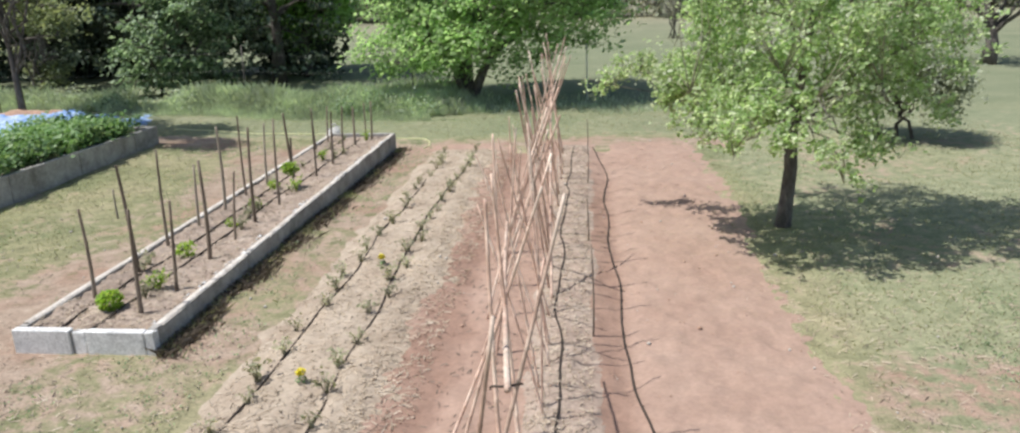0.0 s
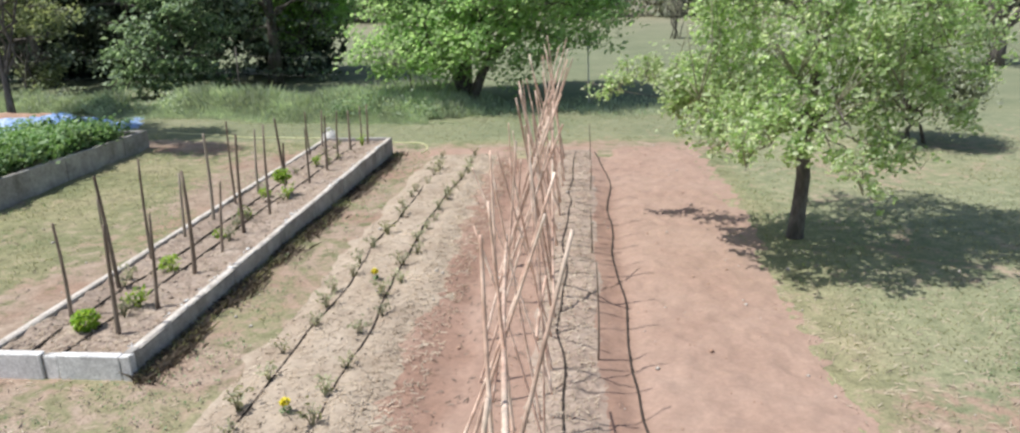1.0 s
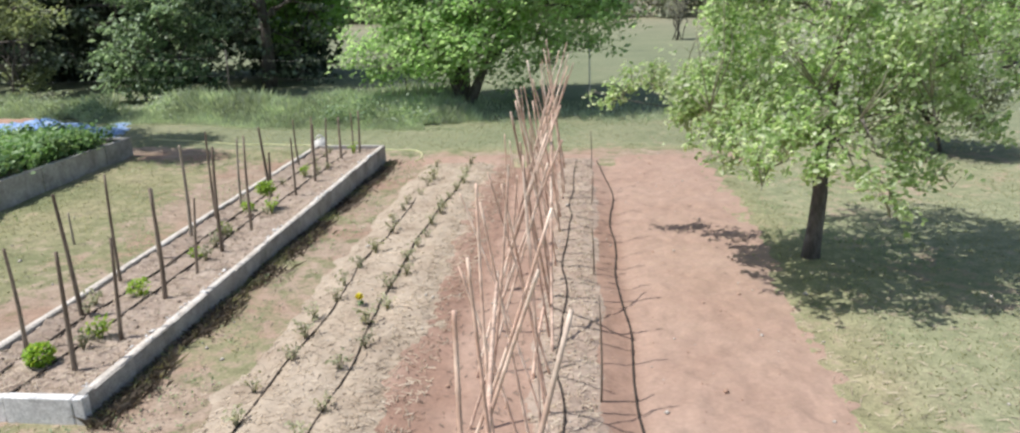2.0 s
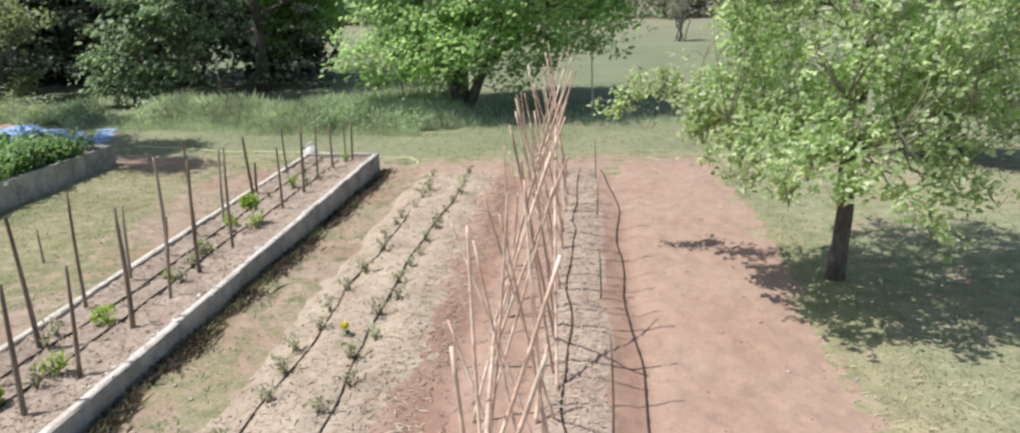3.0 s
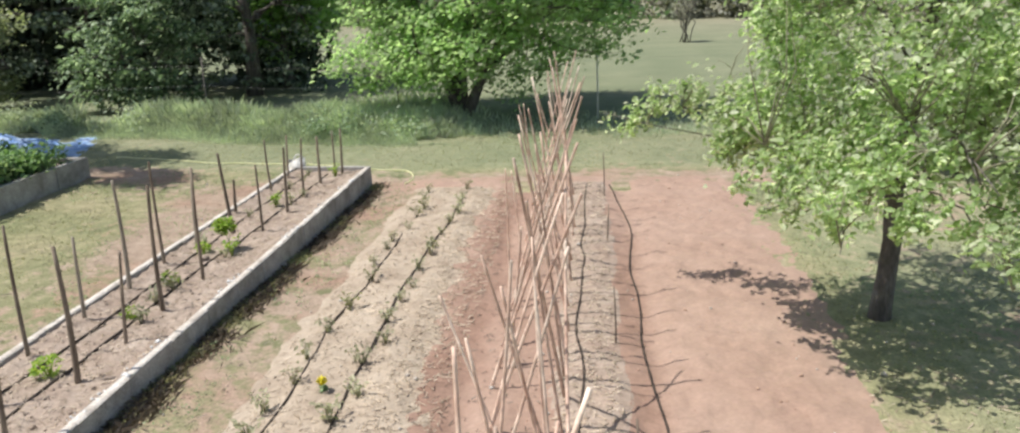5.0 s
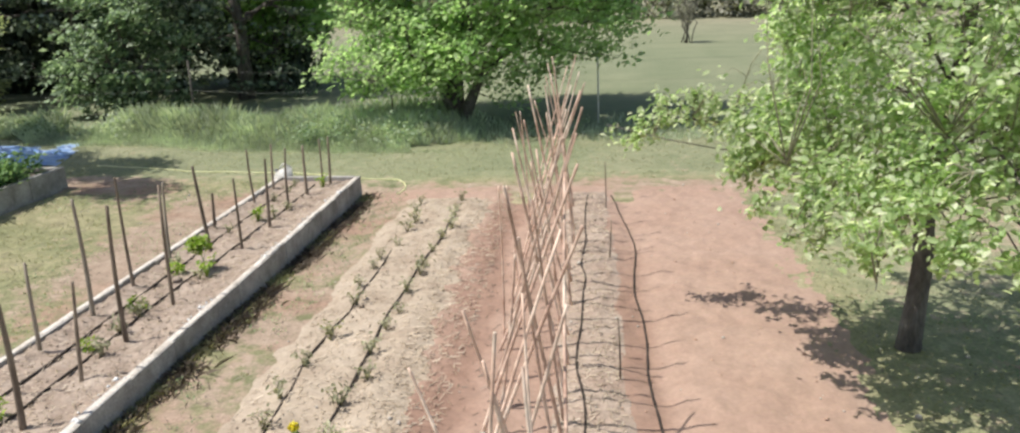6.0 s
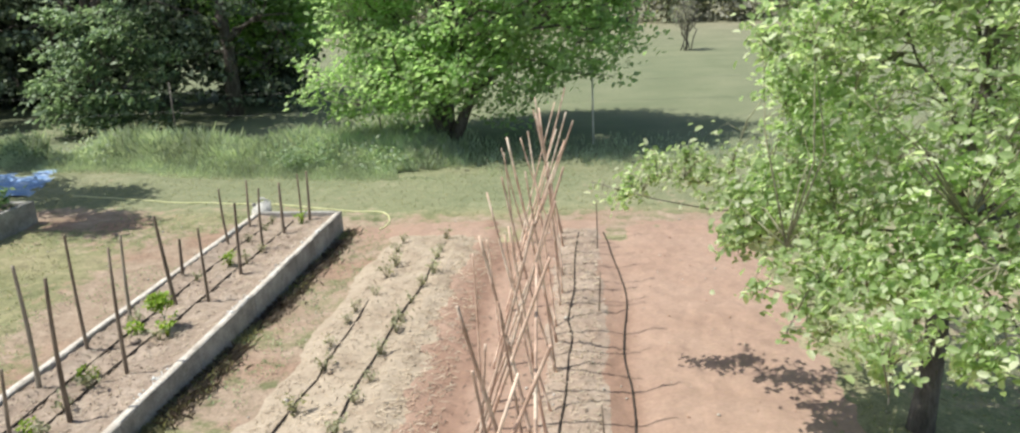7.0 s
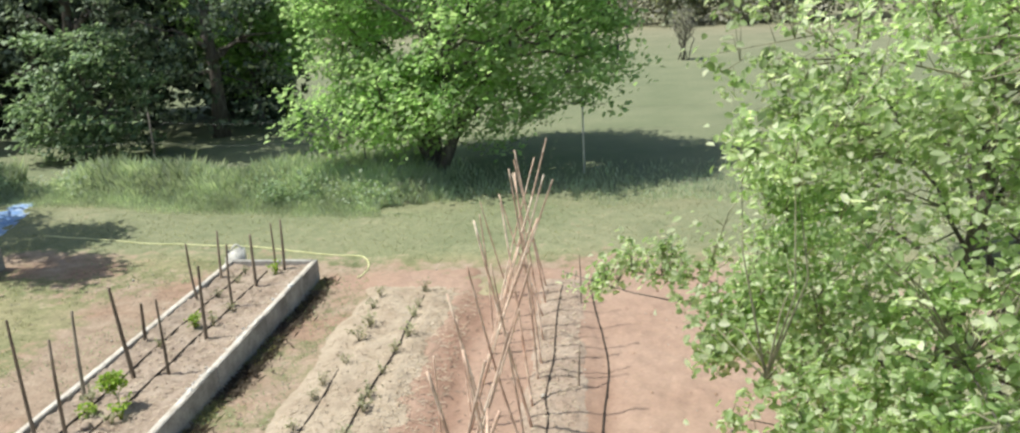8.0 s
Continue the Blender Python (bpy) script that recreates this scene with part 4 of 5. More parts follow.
# far hedge: scrubby trees of differing height, green and grey-brown by turns
for k, (count, tint, seed) in enumerate(((1300, HAZED_LEAF, 120), (1300, FAR_GREY, 124))):
    g = np.random.default_rng(seed)
    hx = g.uniform(-70, 90, count)
    hx = hx[fbm(hx * 0.25, hx * 0 + k * 7, seed=123) > 0.36]
    hy = 68 + g.normal(size=len(hx)) * 2.5
    C = np.stack([hx, hy, 0.3 + g.beta(1.4, 1.1, len(hx)) * 4.6 * (0.35 + fbm(hx * 0.22, hx * 0, seed=121))], 1)
    C = (C[:, None, :] + g.normal(size=(len(hx), 60, 3)) * np.array([0.6, 0.6, 0.5])).reshape(-1, 3)
    C[:, 2] = np.abs(C[:, 2])
    V, F = scatter_leaves(C, 0.36, 0.2, 0.7, seed + 1)
    tagged(put("hedge", mesh_np("hedge", V, F), tint), "far hedgerow of green scrub closing the meadow" if k == 0 else "far grey-brown scrub in the hedgerow", "hedge", kind="stuff")

# ---- grass ----
g = np.random.default_rng(130)
n = 230000
gx, gy = g.uniform(-26, 5, n), 16.45 + g.gamma(2.2, 0.62, n)
gy = gy + 0.5 * (fbm(gx * 0.5, gx * 0, seed=131) - 0.5) + 0.11 * np.maximum(0, -(gx + 3))
depth = 18.7 + 0.11 * np.maximum(0, -(gx + 10)) + 1.9 * smooth(gx, -6.6, -4.6) + 0.8 * (fbm(gx * 0.9, gx * 0, seed=138) - 0.5)
keep = (gy < depth) & (fbm(gx * 0.7, gy * 0.7, seed=132) > 0.3) & (g.uniform(size=n) < 1 - 0.85 * smooth(gx, -3.0, -1.6))
gx, gy = gx[keep], gy[keep]
edge_y = gy - 0.11 * np.maximum(0, -(gx + 3))
gh = 0.05 + 0.42 * smooth(edge_y, 16.6, 18.2) * (0.5 + fbm(gx * 0.8, gy * 0.8, seed=133))
V, F = blades(gx, gy, ground_z(gx, gy), gh * (1 - 0.78 * smooth(gx, -3.2, -1.4)), 0.011, 134, 0.22)
tagged(put("tall_grass", mesh_np("tall_grass", V, F), GRASS_TALL), "unmown tall grass and weeds along the fence", "grass", kind="stuff")
n = 130000
gx, gy = g.uniform(-10, 8, n), 3.5 + 14.5 * g.uniform(size=n) ** 1.3
b = bare_earth(gx, gy) + 0.5 * (value_noise(gx * 5, gy * 5, seed=136) - 0.5)
keep = (b < 0.08) & ~((gx > -2.35) & (gx < 2.45) & (gy < 14.1)) & ~((gx > -4.3) & (gx < -2.95) & (gy > 5.4) & (gy < 13.85)) & ~((gx < -7.6) & (gx > -9.7) & (gy < 14.1))
gx, gy = gx[keep], gy[keep]
V, F = blades(gx, gy, ground_z(gx, gy), 0.015, 0.008, 137, 1.2)
tagged(put("lawn_grass", mesh_np("lawn_grass", V, F), GRASS_SHORT), "short dry mown grass blades", "grass", kind="stuff")

# ---- pipes and hoses ----
def pipe(name, points, radius, material, label, category, sunk=0.0, seed=1, wiggle=0.012, step=0.09, lift=0.0, zf=None):
    """A pipe lying on the ground through plan points, here and there sunk into the soil."""
    pts = np.asarray(points, float)
    d = np.concatenate([[0], np.cumsum(np.linalg.norm(np.diff(pts, axis=0), axis=1))])
    s = np.arange(0, d[-1], step)
    x, y = np.interp(s, d, pts[:, 0]), np.interp(s, d, pts[:, 1])
    k = np.ones(9) / 9
    if len(s) > 20:
        x[4:-4], y[4:-4] = np.convolve(x, k, "valid"), np.convolve(y, k, "valid")
    x = x + wiggle * 4 * (fbm(s * 0.9, s * 0 + seed, seed=seed, octaves=3) - 0.5)
    y = y + wiggle * 2 * (fbm(s * 0.9, s * 0 + seed + 7, seed=seed + 3, octaves=3) - 0.5)
    z = (zf or top_z)(x, y)
    z = np.convolve(np.pad(z, 2, "edge"), np.ones(5) / 5, "valid") + radius * 0.8 + lift - sunk * smooth(fbm(s * 0.8, s * 0 + seed, seed=seed + 9, octaves=2), 0.42, 0.58)
    V, F = tubes([np.stack([x, y, z, np.full(len(s), radius)], 1)], 6)
    return tagged(put(name, mesh_np(name, V, F, True), material), label, category)


pipe("drip_line", [(-1.95, 3), (-1.94, 4.43), (-1.9, 7), (-1.92, 9.5), (-1.95, 11.6), (-1.86, 13.2)], 0.009, HOSE, "black drip irrigation line half buried in straw mulch", "drip line", 0.05, 201, 0.03)
pipe("drip_line", [(-1.33, 3), (-1.35, 4.46), (-1.4, 5.6), (-1.33, 6.3), (-1.42, 6.9), (-1.53, 9.47), (-1.44, 11), (-1.42, 13.2)], 0.0105, HOSE, "black drip irrigation line lying on straw mulch", "drip line", 0.012, 203, 0.03)
pipe("drip_line", [(0.26, 3), (0.26, 4.44), (0.29, 4.76), (0.27, 5.22), (0.285, 5.54), (0.265, 5.89), (0.195, 6.29), (0.21, 6.7), (0.22, 7.08), (0.265, 7.71), (0.24, 8.1), (0.2, 8.4), (0.2, 8.8), (0.225, 9.1), (0.24, 9.97), (0.285, 10.28), (0.215, 10.6), (0.26, 11.36), (0.24, 12.2), (0.3, 13.4)], 0.009, HOSE, "black drip irrigation line along the bean poles", "drip line", 0.0, 205, 0.012, step=0.04)
pipe("water_pipe", [(1.05, 2.8), (0.95, 4.0), (0.91, 4.49), (0.86, 4.77), (0.815, 5.05), (0.81, 5.4), (0.785, 6.0), (0.8, 6.4), (0.82, 6.95), (0.785, 7.4), (0.745, 8.1), (0.735, 8.6), (0.76, 9.2), (0.715, 10.05), (0.8, 11.3), (0.74, 12.4), (0.61, 13.6)], 0.0095, HOSE, "dark water pipe lying along a furrow of red soil", "water pipe", 0.0, 207, 0.012, step=0.05)
pipe("drip_line", [(-3.94, 5.56), (-3.9, 7), (-3.86, 9), (-3.9, 11), (-3.92, 13.6)], 0.011, HOSE, "black drip irrigation line in the raised bed", "drip line", 0.004, 211, 0.025, zf=bed_soil_z)
pipe("drip_line", [(-3.66, 5.56), (-3.6, 7), (-3.62, 9), (-3.58, 11), (-3.62, 13.6)], 0.011, HOSE, "black drip irrigation line in the raised bed", "drip line", 0.004, 213, 0.025, zf=bed_soil_z)
YELLOW = mottled("faded_yellow_hose", [(0.3, (0.7, 0.7, 0.36)), (0.7, (0.85, 0.84, 0.52))], 5, 40, 0.6, 0.1, 0.002)
pipe("garden_hose", [(-8.15, 15.48), (-5.8, 15.25), (-4.6, 15.12), (-3.4, 14.87), (-3.0, 14.8), (-2.75, 14.83), (-2.58, 14.7), (-2.48, 14.45), (-2.46, 14.18), (-2.54, 14.0)], 0.0095, YELLOW, "pale yellow garden hose stretched across the grass", "garden hose", 0, 215, 0.01, step=0.04)

# ---- fence ----
fence = tagged(empty("fence"), "wire fence on thin posts half hidden in tall grass", "fence", kind="")
RUST = mottled("rusty_post", [(0.3, (0.09, 0.08, 0.072)), (0.7, (0.17, 0.155, 0.14))], 8, 50, 0.8, 0.2, 0.003)
PALE_POST = mottled("pale_post", [(0.3, (0.58, 0.58, 0.54)), (0.7, (0.74, 0.73, 0.69))], 8, 50, 0.7, 0.2, 0.003)
WIRE = mottled("fence_wire", [(0.3, (0.25, 0.25, 0.24)), (0.7, (0.4, 0.4, 0.39))], 8, 50, 0.5, 0.0, 0.001, metal=0.6)
fence_y = lambda x: 19.41 + 0.103 * x
POSTS = (-26.5, -20.3, -14.0, -7.9, -3.75, 0.54, 5.0, 9.6)
g = random.Random(8)
for x in POSTS:
    z = tz(x, fence_y(x))
    dx = g.uniform(-0.05, 0.05)
    r = 0.021 if abs(x - 0.54) < 0.1 else 0.016
    V, F = tubes([[(x, fence_y(x), z - 0.3, r), (x + dx / 2, fence_y(x), z + 0.7, r), (x + dx, fence_y(x), z + 1.5, r * 0.94)]], 6)
    put("post", mesh_np("post", V, F), PALE_POST if abs(x - 0.54) < 0.1 else RUST, fence, "pale post" if abs(x - 0.54) < 0.1 else "")
for h in (0.5, 0.9, 1.32):
    rows = []
    for a, b in zip(POSTS, POSTS[1:]):
        for k in range(6):
            x = a + (b - a) * k / 6
            rows.append((x, fence_y(x) - 0.02, tz(x, fence_y(x)) + h - 0.05 * math.sin(math.pi * k / 6), 0.0012))
    V, F = tubes([rows], 4)
    put("wire", mesh_np("wire", V, F), WIRE, fence)


# ---- small plants ----
def sprig(name, label, category, group, height, width, stems, leaves, leaf, leaf_mat, seed, droop=0.6, round_=False):
    """A small plant: thin bent stems with leaflets along them."""
    g = np.random.default_rng(seed)
    th = tagged(empty(name), label, category, group)
    paths, C = [], []
    for i in range(stems):
        a = 2 * np.pi * (i + g.uniform(0, 0.7)) / stems
        reach = width * g.uniform(0.3, 1.0)
        tip = np.array([math.cos(a) * reach, math.sin(a) * reach, height * g.uniform(0.55, 1.0)])
        mid = tip * np.array([0.45, 0.45, 0.75])
        paths.append([(0, 0, -0.02, 0.005), (*mid, 0.004), (*tip, 0.002)])
        for t in g.uniform(0.25, 1.05, leaves // stems):
            p = mid * (t / 0.5) if t < 0.5 else mid + (tip - mid) * (t - 0.5) * 2
            C.append(p + g.normal(size=3) * 0.02)
    if round_:
        d = g.normal(size=(leaves, 3))
        d /= np.linalg.norm(d, axis=1)[:, None]
        C = list(np.array([0, 0, height * 0.5]) + d * (g.uniform(0.5, 1, leaves) ** 0.5)[:, None] * np.array([width, width, height * 0.52]) * (1 + 0.25 * (fbm(d[:, 0] * 2 + 5, d[:, 1] * 2 + 5, d[:, 2] * 2, seed=seed)[:, None] - 0.5)))
    V, F = tubes(paths, 4)
    put("stem", mesh_np("stem", V, F, True), leaf_mat, th)
    V, F = scatter_leaves(np.array(C), leaf, droop, 0.5, seed + 1, 0.8, True)
    put("foliage", mesh_np("foliage", V, F), leaf_mat, th)
    return th


def place(protos, spots, seed):
    """The first plants stand where the first spots are, copies at the others."""
    g = random.Random(seed)
    for i, (x, y, z) in enumerate(spots):
        m = pose(x, y, z, 0, 0, g.uniform(0, 360)) @ Matrix.Scale(g.uniform(0.75, 1.25), 4)
        if i < len(protos):
            protos[i].matrix_basis = m
        else:
            p = protos[g.randrange(len(protos))]
            c = copy_thing(p, Matrix.Identity(4))
            c.matrix_basis = m


seedlings = [sprig("seedling", "small wilted grey-green seedling in straw mulch", "seedling", "seedlings along the drip lines", 0.14, 0.10, 5, 34, 0.042, LEAF_WILT, 220 + i) for i in range(4)]
g = random.Random(14)
spots = []
for i in range(22):
    y = 4.25 + i * 0.42
    for x0 in (-1.93, -1.4):
        x, yy = x0 + g.uniform(-0.07, 0.07), y + g.uniform(-0.1, 0.1) + (0.2 if x0 > -1.5 else 0)
        if yy < 13.3 and g.random() < 0.92:
            spots.append((x, yy, tz(x, yy)))
place(seedlings, spots, 15)
bedlings = [sprig("seedling", "small dry grey-green plant at the foot of a stake", "seedling", "seedlings in the raised bed", 0.14, 0.09, 5, 30, 0.04, LEAF_WILT, 240 + i) for i in range(3)]
spots = []
for y in (6.3, 6.95, 7.15, 8.35, 8.75, 9.05, 9.95, 10.3, 11.4, 11.9, 12.3, 12.7, 13.2, 13.45):
    x = g.choice((-3.9, -3.58, -4.0, -3.5)) + g.uniform(-0.06, 0.06)
    spots.append((x, y, float(bed_soil_z(np.array([x]), np.array([y]))[0])))
place(bedlings, spots, 16)
for i, (x, y, h, w, n, rd, label) in enumerate((
        (-3.71, 6.02, 0.2, 0.11, 460, True, "compact bright green leafy bush in the raised bed"),
        (-3.71, 7.4, 0.17, 0.11, 120, True, "bright yellow-green young plant in the raised bed"),
        (-3.69, 8.44, 0.13, 0.08, 70, True, "bright yellow-green young plant in the raised bed"),
        (-3.72, 9.2, 0.15, 0.09, 90, True, "bright yellow-green young plant in the raised bed"),
        (-3.81, 10.06, 0.13, 0.09, 80, True, "bright yellow-green young plant in the raised bed"),
        (-3.53, 6.5, 0.18, 0.15, 110, False, "sprawling light green plant in the raised bed"),
        (-3.72, 11.86, 0.18, 0.13, 100, False, "sprawling light green plant in the raised bed"),
        (-3.5, 10.05, 0.2, 0.14, 70, False, "sprawling light green plant in the raised bed"),
        (-3.45, 13.5, 0.2, 0.12, 60, False, "sprawling light green plant in the raised bed"))):
    th = sprig("young_plant", label, "plant", "green plants in the raised bed", h, w, 6, n, 0.04, LEAF_BRIGHT, 260 + i, 0.2, rd)
    th.location = (x, y, float(bed_soil_z(np.array([x]), np.array([y]))[0]) - 0.01)


def staked_plant(x, y, seed):
    """A young plant with a leafy head on a thin stem."""
    g = np.random.default_rng(seed)
    z = float(bed_soil_z(np.array([x]), np.array([y]))[0])
    th = tagged(empty("young_plant", x, y, z), "bushy bright green plant on a thin stem in the raised bed", "plant", "green plants in the raised bed")
    V, F = tubes([[(0.02, 0.0, -0.03, 0.006), (0.01, 0.01, 0.12, 0.005), (-0.04, 0.03, 0.26, 0.004)], [(0.01, 0.01, 0.12, 0.004), (0.05, -0.02, 0.22, 0.003)]], 5)
    put("stem", mesh_np("stem", V, F, True), LEAF_CROP, th)
    d = g.normal(size=(340, 3))
    d /= np.linalg.norm(d, axis=1)[:, None]
    C = np.array([-0.05, 0.05, 0.28]) + d * g.uniform(0.4, 1, (340, 1)) * np.array([0.13, 0.12, 0.1]) * (1 + 0.5 * (fbm(d[:, 0] * 2 + 4, d[:, 1] * 2 + 4, d[:, 2] * 2, seed=seed)[:, None] - 0.5))
    V, F = scatter_leaves(C, 0.048, 0.3, 0.55, seed + 1, 0.7)
    put("foliage", mesh_np("foliage", V, F), LEAF_BRIGHT, th)
    return th


staked_plant(-3.57, 10.14, 290)

YELLOW_PETAL = leafy("yellow_petal", (0.7, 0.58, 0.02), (0.8, 0.68, 0.03), (0.85, 0.75, 0.06), 0.2)
for x, y in ((-1.6, 4.96), (-1.62, 7.4)):
    fl = tagged(empty("flower", x, y, tz(x, y)), "small bright yellow flower in the mulch", "flower", "yellow flowers in the strip")
    g2 = np.random.default_rng(int(y * 10))
    d = g2.normal(size=(90, 3))
    d /= np.linalg.norm(d, axis=1)[:, None]
    V, F = scatter_leaves(np.array([0, 0, 0.085]) + d * np.array([0.03, 0.03, 0.024]), 0.03, 0, 0.6, 281, 0.6)
    put("blossom", mesh_np("blossom", V, F), YELLOW_PETAL, fl, "bright yellow petals")
    V, F = scatter_leaves(np.array([0, 0, 0.025]) + d[:24] * np.array([0.035, 0.035, 0.012]), 0.035, 0.2, 0.5, 282, 0.8)
    put("foliage", mesh_np("foliage", V, F), LEAF_CROP, fl)

# ---- plastic canister at the bed's far corner ----
WHITE_PLASTIC = mottled("white_plastic", [(0.3, (0.52, 0.51, 0.48)), (0.7, (0.72, 0.72, 0.69))], 6, 40, 0.45, 0.05, 0.002)
GREY_CAP = mottled("grey_cap", [(0.3, (0.2, 0.2, 0.2)), (0.7, (0.3, 0.3, 0.29))], 8, 40, 0.5, 0.05, 0.002)


def canister(x, y, z, turn):
    """A jerrycan: rounded body with a sloped shoulder, a cap and a carrying handle."""
    th = tagged(empty("canister"), "dirty white plastic canister at the corner of the raised bed", "canister")
    th.matrix_basis = pose(x, y, z, 0, 0, turn)
    bm = bmesh.new()
    bmesh.ops.create_cube(bm, size=1)
    for v in bm.verts:
        v.co = (v.co.x * 0.3, v.co.y * 0.2, (v.co.z + 0.5) * 0.42)
        if v.co.z > 0.1:
            v.co.x = v.co.x * 0.8 + 0.02
            v.co.z -= 0.09 if v.co.x < 0 else 0.0
    bmesh.ops.bevel(bm, geom=bm.edges[:], offset=0.03, segments=3, affect="EDGES")
    part("body", bm, WHITE_PLASTIC, th, shade=True)
    bm = bmesh.new()
    bmesh.ops.create_cone(bm, cap_ends=True, segments=14, radius1=0.03, radius2=0.027, depth=0.045, matrix=Matrix.Translation((-0.08, 0, 0.352)))
    part("cap", bm, GREY_CAP, th, "grey screw cap")
    V, F = tubes([[(0.1 - 0.13 * t, 0, 0.4 + 0.06 * math.sin(t * math.pi) - 0.03 * t, 0.013) for t in np.linspace(0, 1, 9)]], 8)
    put("handle", mesh_np("handle", V, F, True), WHITE_PLASTIC, th)
    return th


canister(-4.26, 14.05, float(ground_z(np.array([-4.26]), np.array([14.05]))[0]) - 0.005, 12)

# ---- heap and tarpaulin ----
def heap_local(u, v):
    r = np.sqrt((u / 1.9) ** 2 + (v / 0.75) ** 2)
    return 0.5 * np.exp(-(r * 1.35) ** 2) * (0.75 + 0.6 * fbm(u * 1.6 + 3, v * 1.6, seed=291)) + 0.03 * (fbm(u * 7, v * 7, seed=293) - 0.5) - 0.03


turn = pose(-11.45, 15.75, 0.05, 0, 0, 20)
V, F = grid(np.arange(-1.9, 1.9, 0.05), np.arange(-0.95, 0.95, 0.05), heap_local)
tagged(put("soil_heap", mesh_np("soil_heap", V, F, True), RED_SOIL, m=turn), "heap of reddish earth on a tarpaulin", "soil heap")
TARP = mottled("blue_tarpaulin", [(0.3, (0.14, 0.27, 0.6)), (0.5, (0.26, 0.41, 0.7)), (0.7, (0.6, 0.68, 0.8))], 5, 14, 0.4, 0.3, 0.03)


def tarp_z(u, v):
    fold = 0.07 * (fbm(u * 3.2 + 1, v * 3.2, seed=295) - 0.4) + 0.05 * np.abs(np.sin(u * 5 + 3 * fbm(u, v, seed=297)))
    return np.maximum(heap_local(u, v), 0.0) + 0.012 + fold * 0.9


V, F = grid(np.arange(-2.3, 2.35, 0.05), np.arange(-1.05, 1.05, 0.05), tarp_z)
mid = V[F].mean(1)
hole = ((mid[:, 0] + 0.35) / 1.15) ** 2 + ((mid[:, 1] - 0.06) / 0.3) ** 2 + 0.7 * (fbm(mid[:, 0] * 3, mid[:, 1] * 3, seed=299) - 0.5) < 1
V2 = V.copy()
V2[:, 2] -= 0.006
keep = F[~hole]
tagged(put("tarpaulin", mesh_np("tarpaulin", np.concatenate([V, V2]), np.concatenate([keep, keep[:, ::-1] + len(V)]), True), TARP, m=turn), "crumpled blue tarpaulin spread under and over the earth heap", "tarpaulin")


# ---- weeds at the fence ----
def weed_clumps(n_clumps, seed, material):
    g = np.random.default_rng(seed)
    C = []
    for i in range(n_clumps):
        x = g.uniform(-14, -2.6)
        y = 17.05 + abs(g.normal()) * 0.45 + 0.11 * max(0, -(x + 3))
        h, w, n = g.uniform(0.2, 0.55), g.uniform(0.12, 0.3), int(g.integers(110, 240))
        d = g.normal(size=(n, 3)) * np.array([w, w * 0.7, h * 0.42]) + np.array([0, 0, h * 0.5])
        d[:, 2] = np.abs(d[:, 2]) + tz(x, y)
        C.append(d + np.array([x, y, 0]))
    V, F = scatter_leaves(np.concatenate(C), 0.085, 0.1, 0.4, seed, 0.5)
    return tagged(put("weeds", mesh_np("weeds", V, F), material), "leafy green weeds along the mown edge of the grass", "weeds", kind="stuff")


weed_clumps(9, 701, LEAF_BUSH)
weed_clumps(11, 702, GRASS_TALL)

# ---- straw, clods and stones ----
def litter(n, x0, x1, y0, y1, length, seed, zf, power=1.4):
    g = np.random.default_rng(seed)
    x, y = g.uniform(x0, x1, n), y0 + (y1 - y0) * g.uniform(size=n) ** power
    z = zf(x, y) + 0.004
    th = g.uniform(0, 2 * np.pi, n)
    l, w = length * g.uniform(0.4, 1.3, n) / 2, 0.0025 * g.uniform(0.5, 1.5, n)
    ux, uy, tilt = np.cos(th) * l, np.sin(th) * l, g.normal(size=n) * 0.012
    px, py = -np.sin(th) * w, np.cos(th) * w
    V = np.stack([np.stack([x - ux - px, y - uy - py, z - tilt * 0.3], 1), np.stack([x + ux - px, y + uy - py, z + np.abs(tilt)], 1),
                  np.stack([x + ux + px, y + uy + py, z + np.abs(tilt) + 0.003], 1), np.stack([x - ux + px, y - uy + py, z - tilt * 0.3 + 0.003], 1)], 1).reshape(-1, 3)
    return V, np.arange(4 * n).reshape(-1, 4)


V, F = litter(5000, -2.2, -1.0, 3.4, 13.4, 0.06, 501, strip_z)
tagged(put("straw", mesh_np("straw", V, F), STRAW), "loose pale straw scattered over the planting strip", "straw", kind="stuff")
V, F = litter(2600, -1.2, -0.72, 3.2, 13.4, 0.07, 502, top_z)
tagged(put("straw", mesh_np("straw", V, F), STRAW), "straw bits blown over the strip's edge onto red soil", "straw", kind="stuff")
V, F = litter(3000, 0.05, 0.52, 3.4, 13.5, 0.06, 503, ridge_z)
tagged(put("straw", mesh_np("straw", V, F), STRAW), "loose pale straw on the mulched ridge", "straw", kind="stuff")
V, F = litter(4500, -4.15, -3.08, 5.56, 13.7, 0.05, 505, bed_soil_z)
tagged(put("straw", mesh_np("straw", V, F), STRAW), "dry straw bits on the raised bed's soil", "straw", kind="stuff")


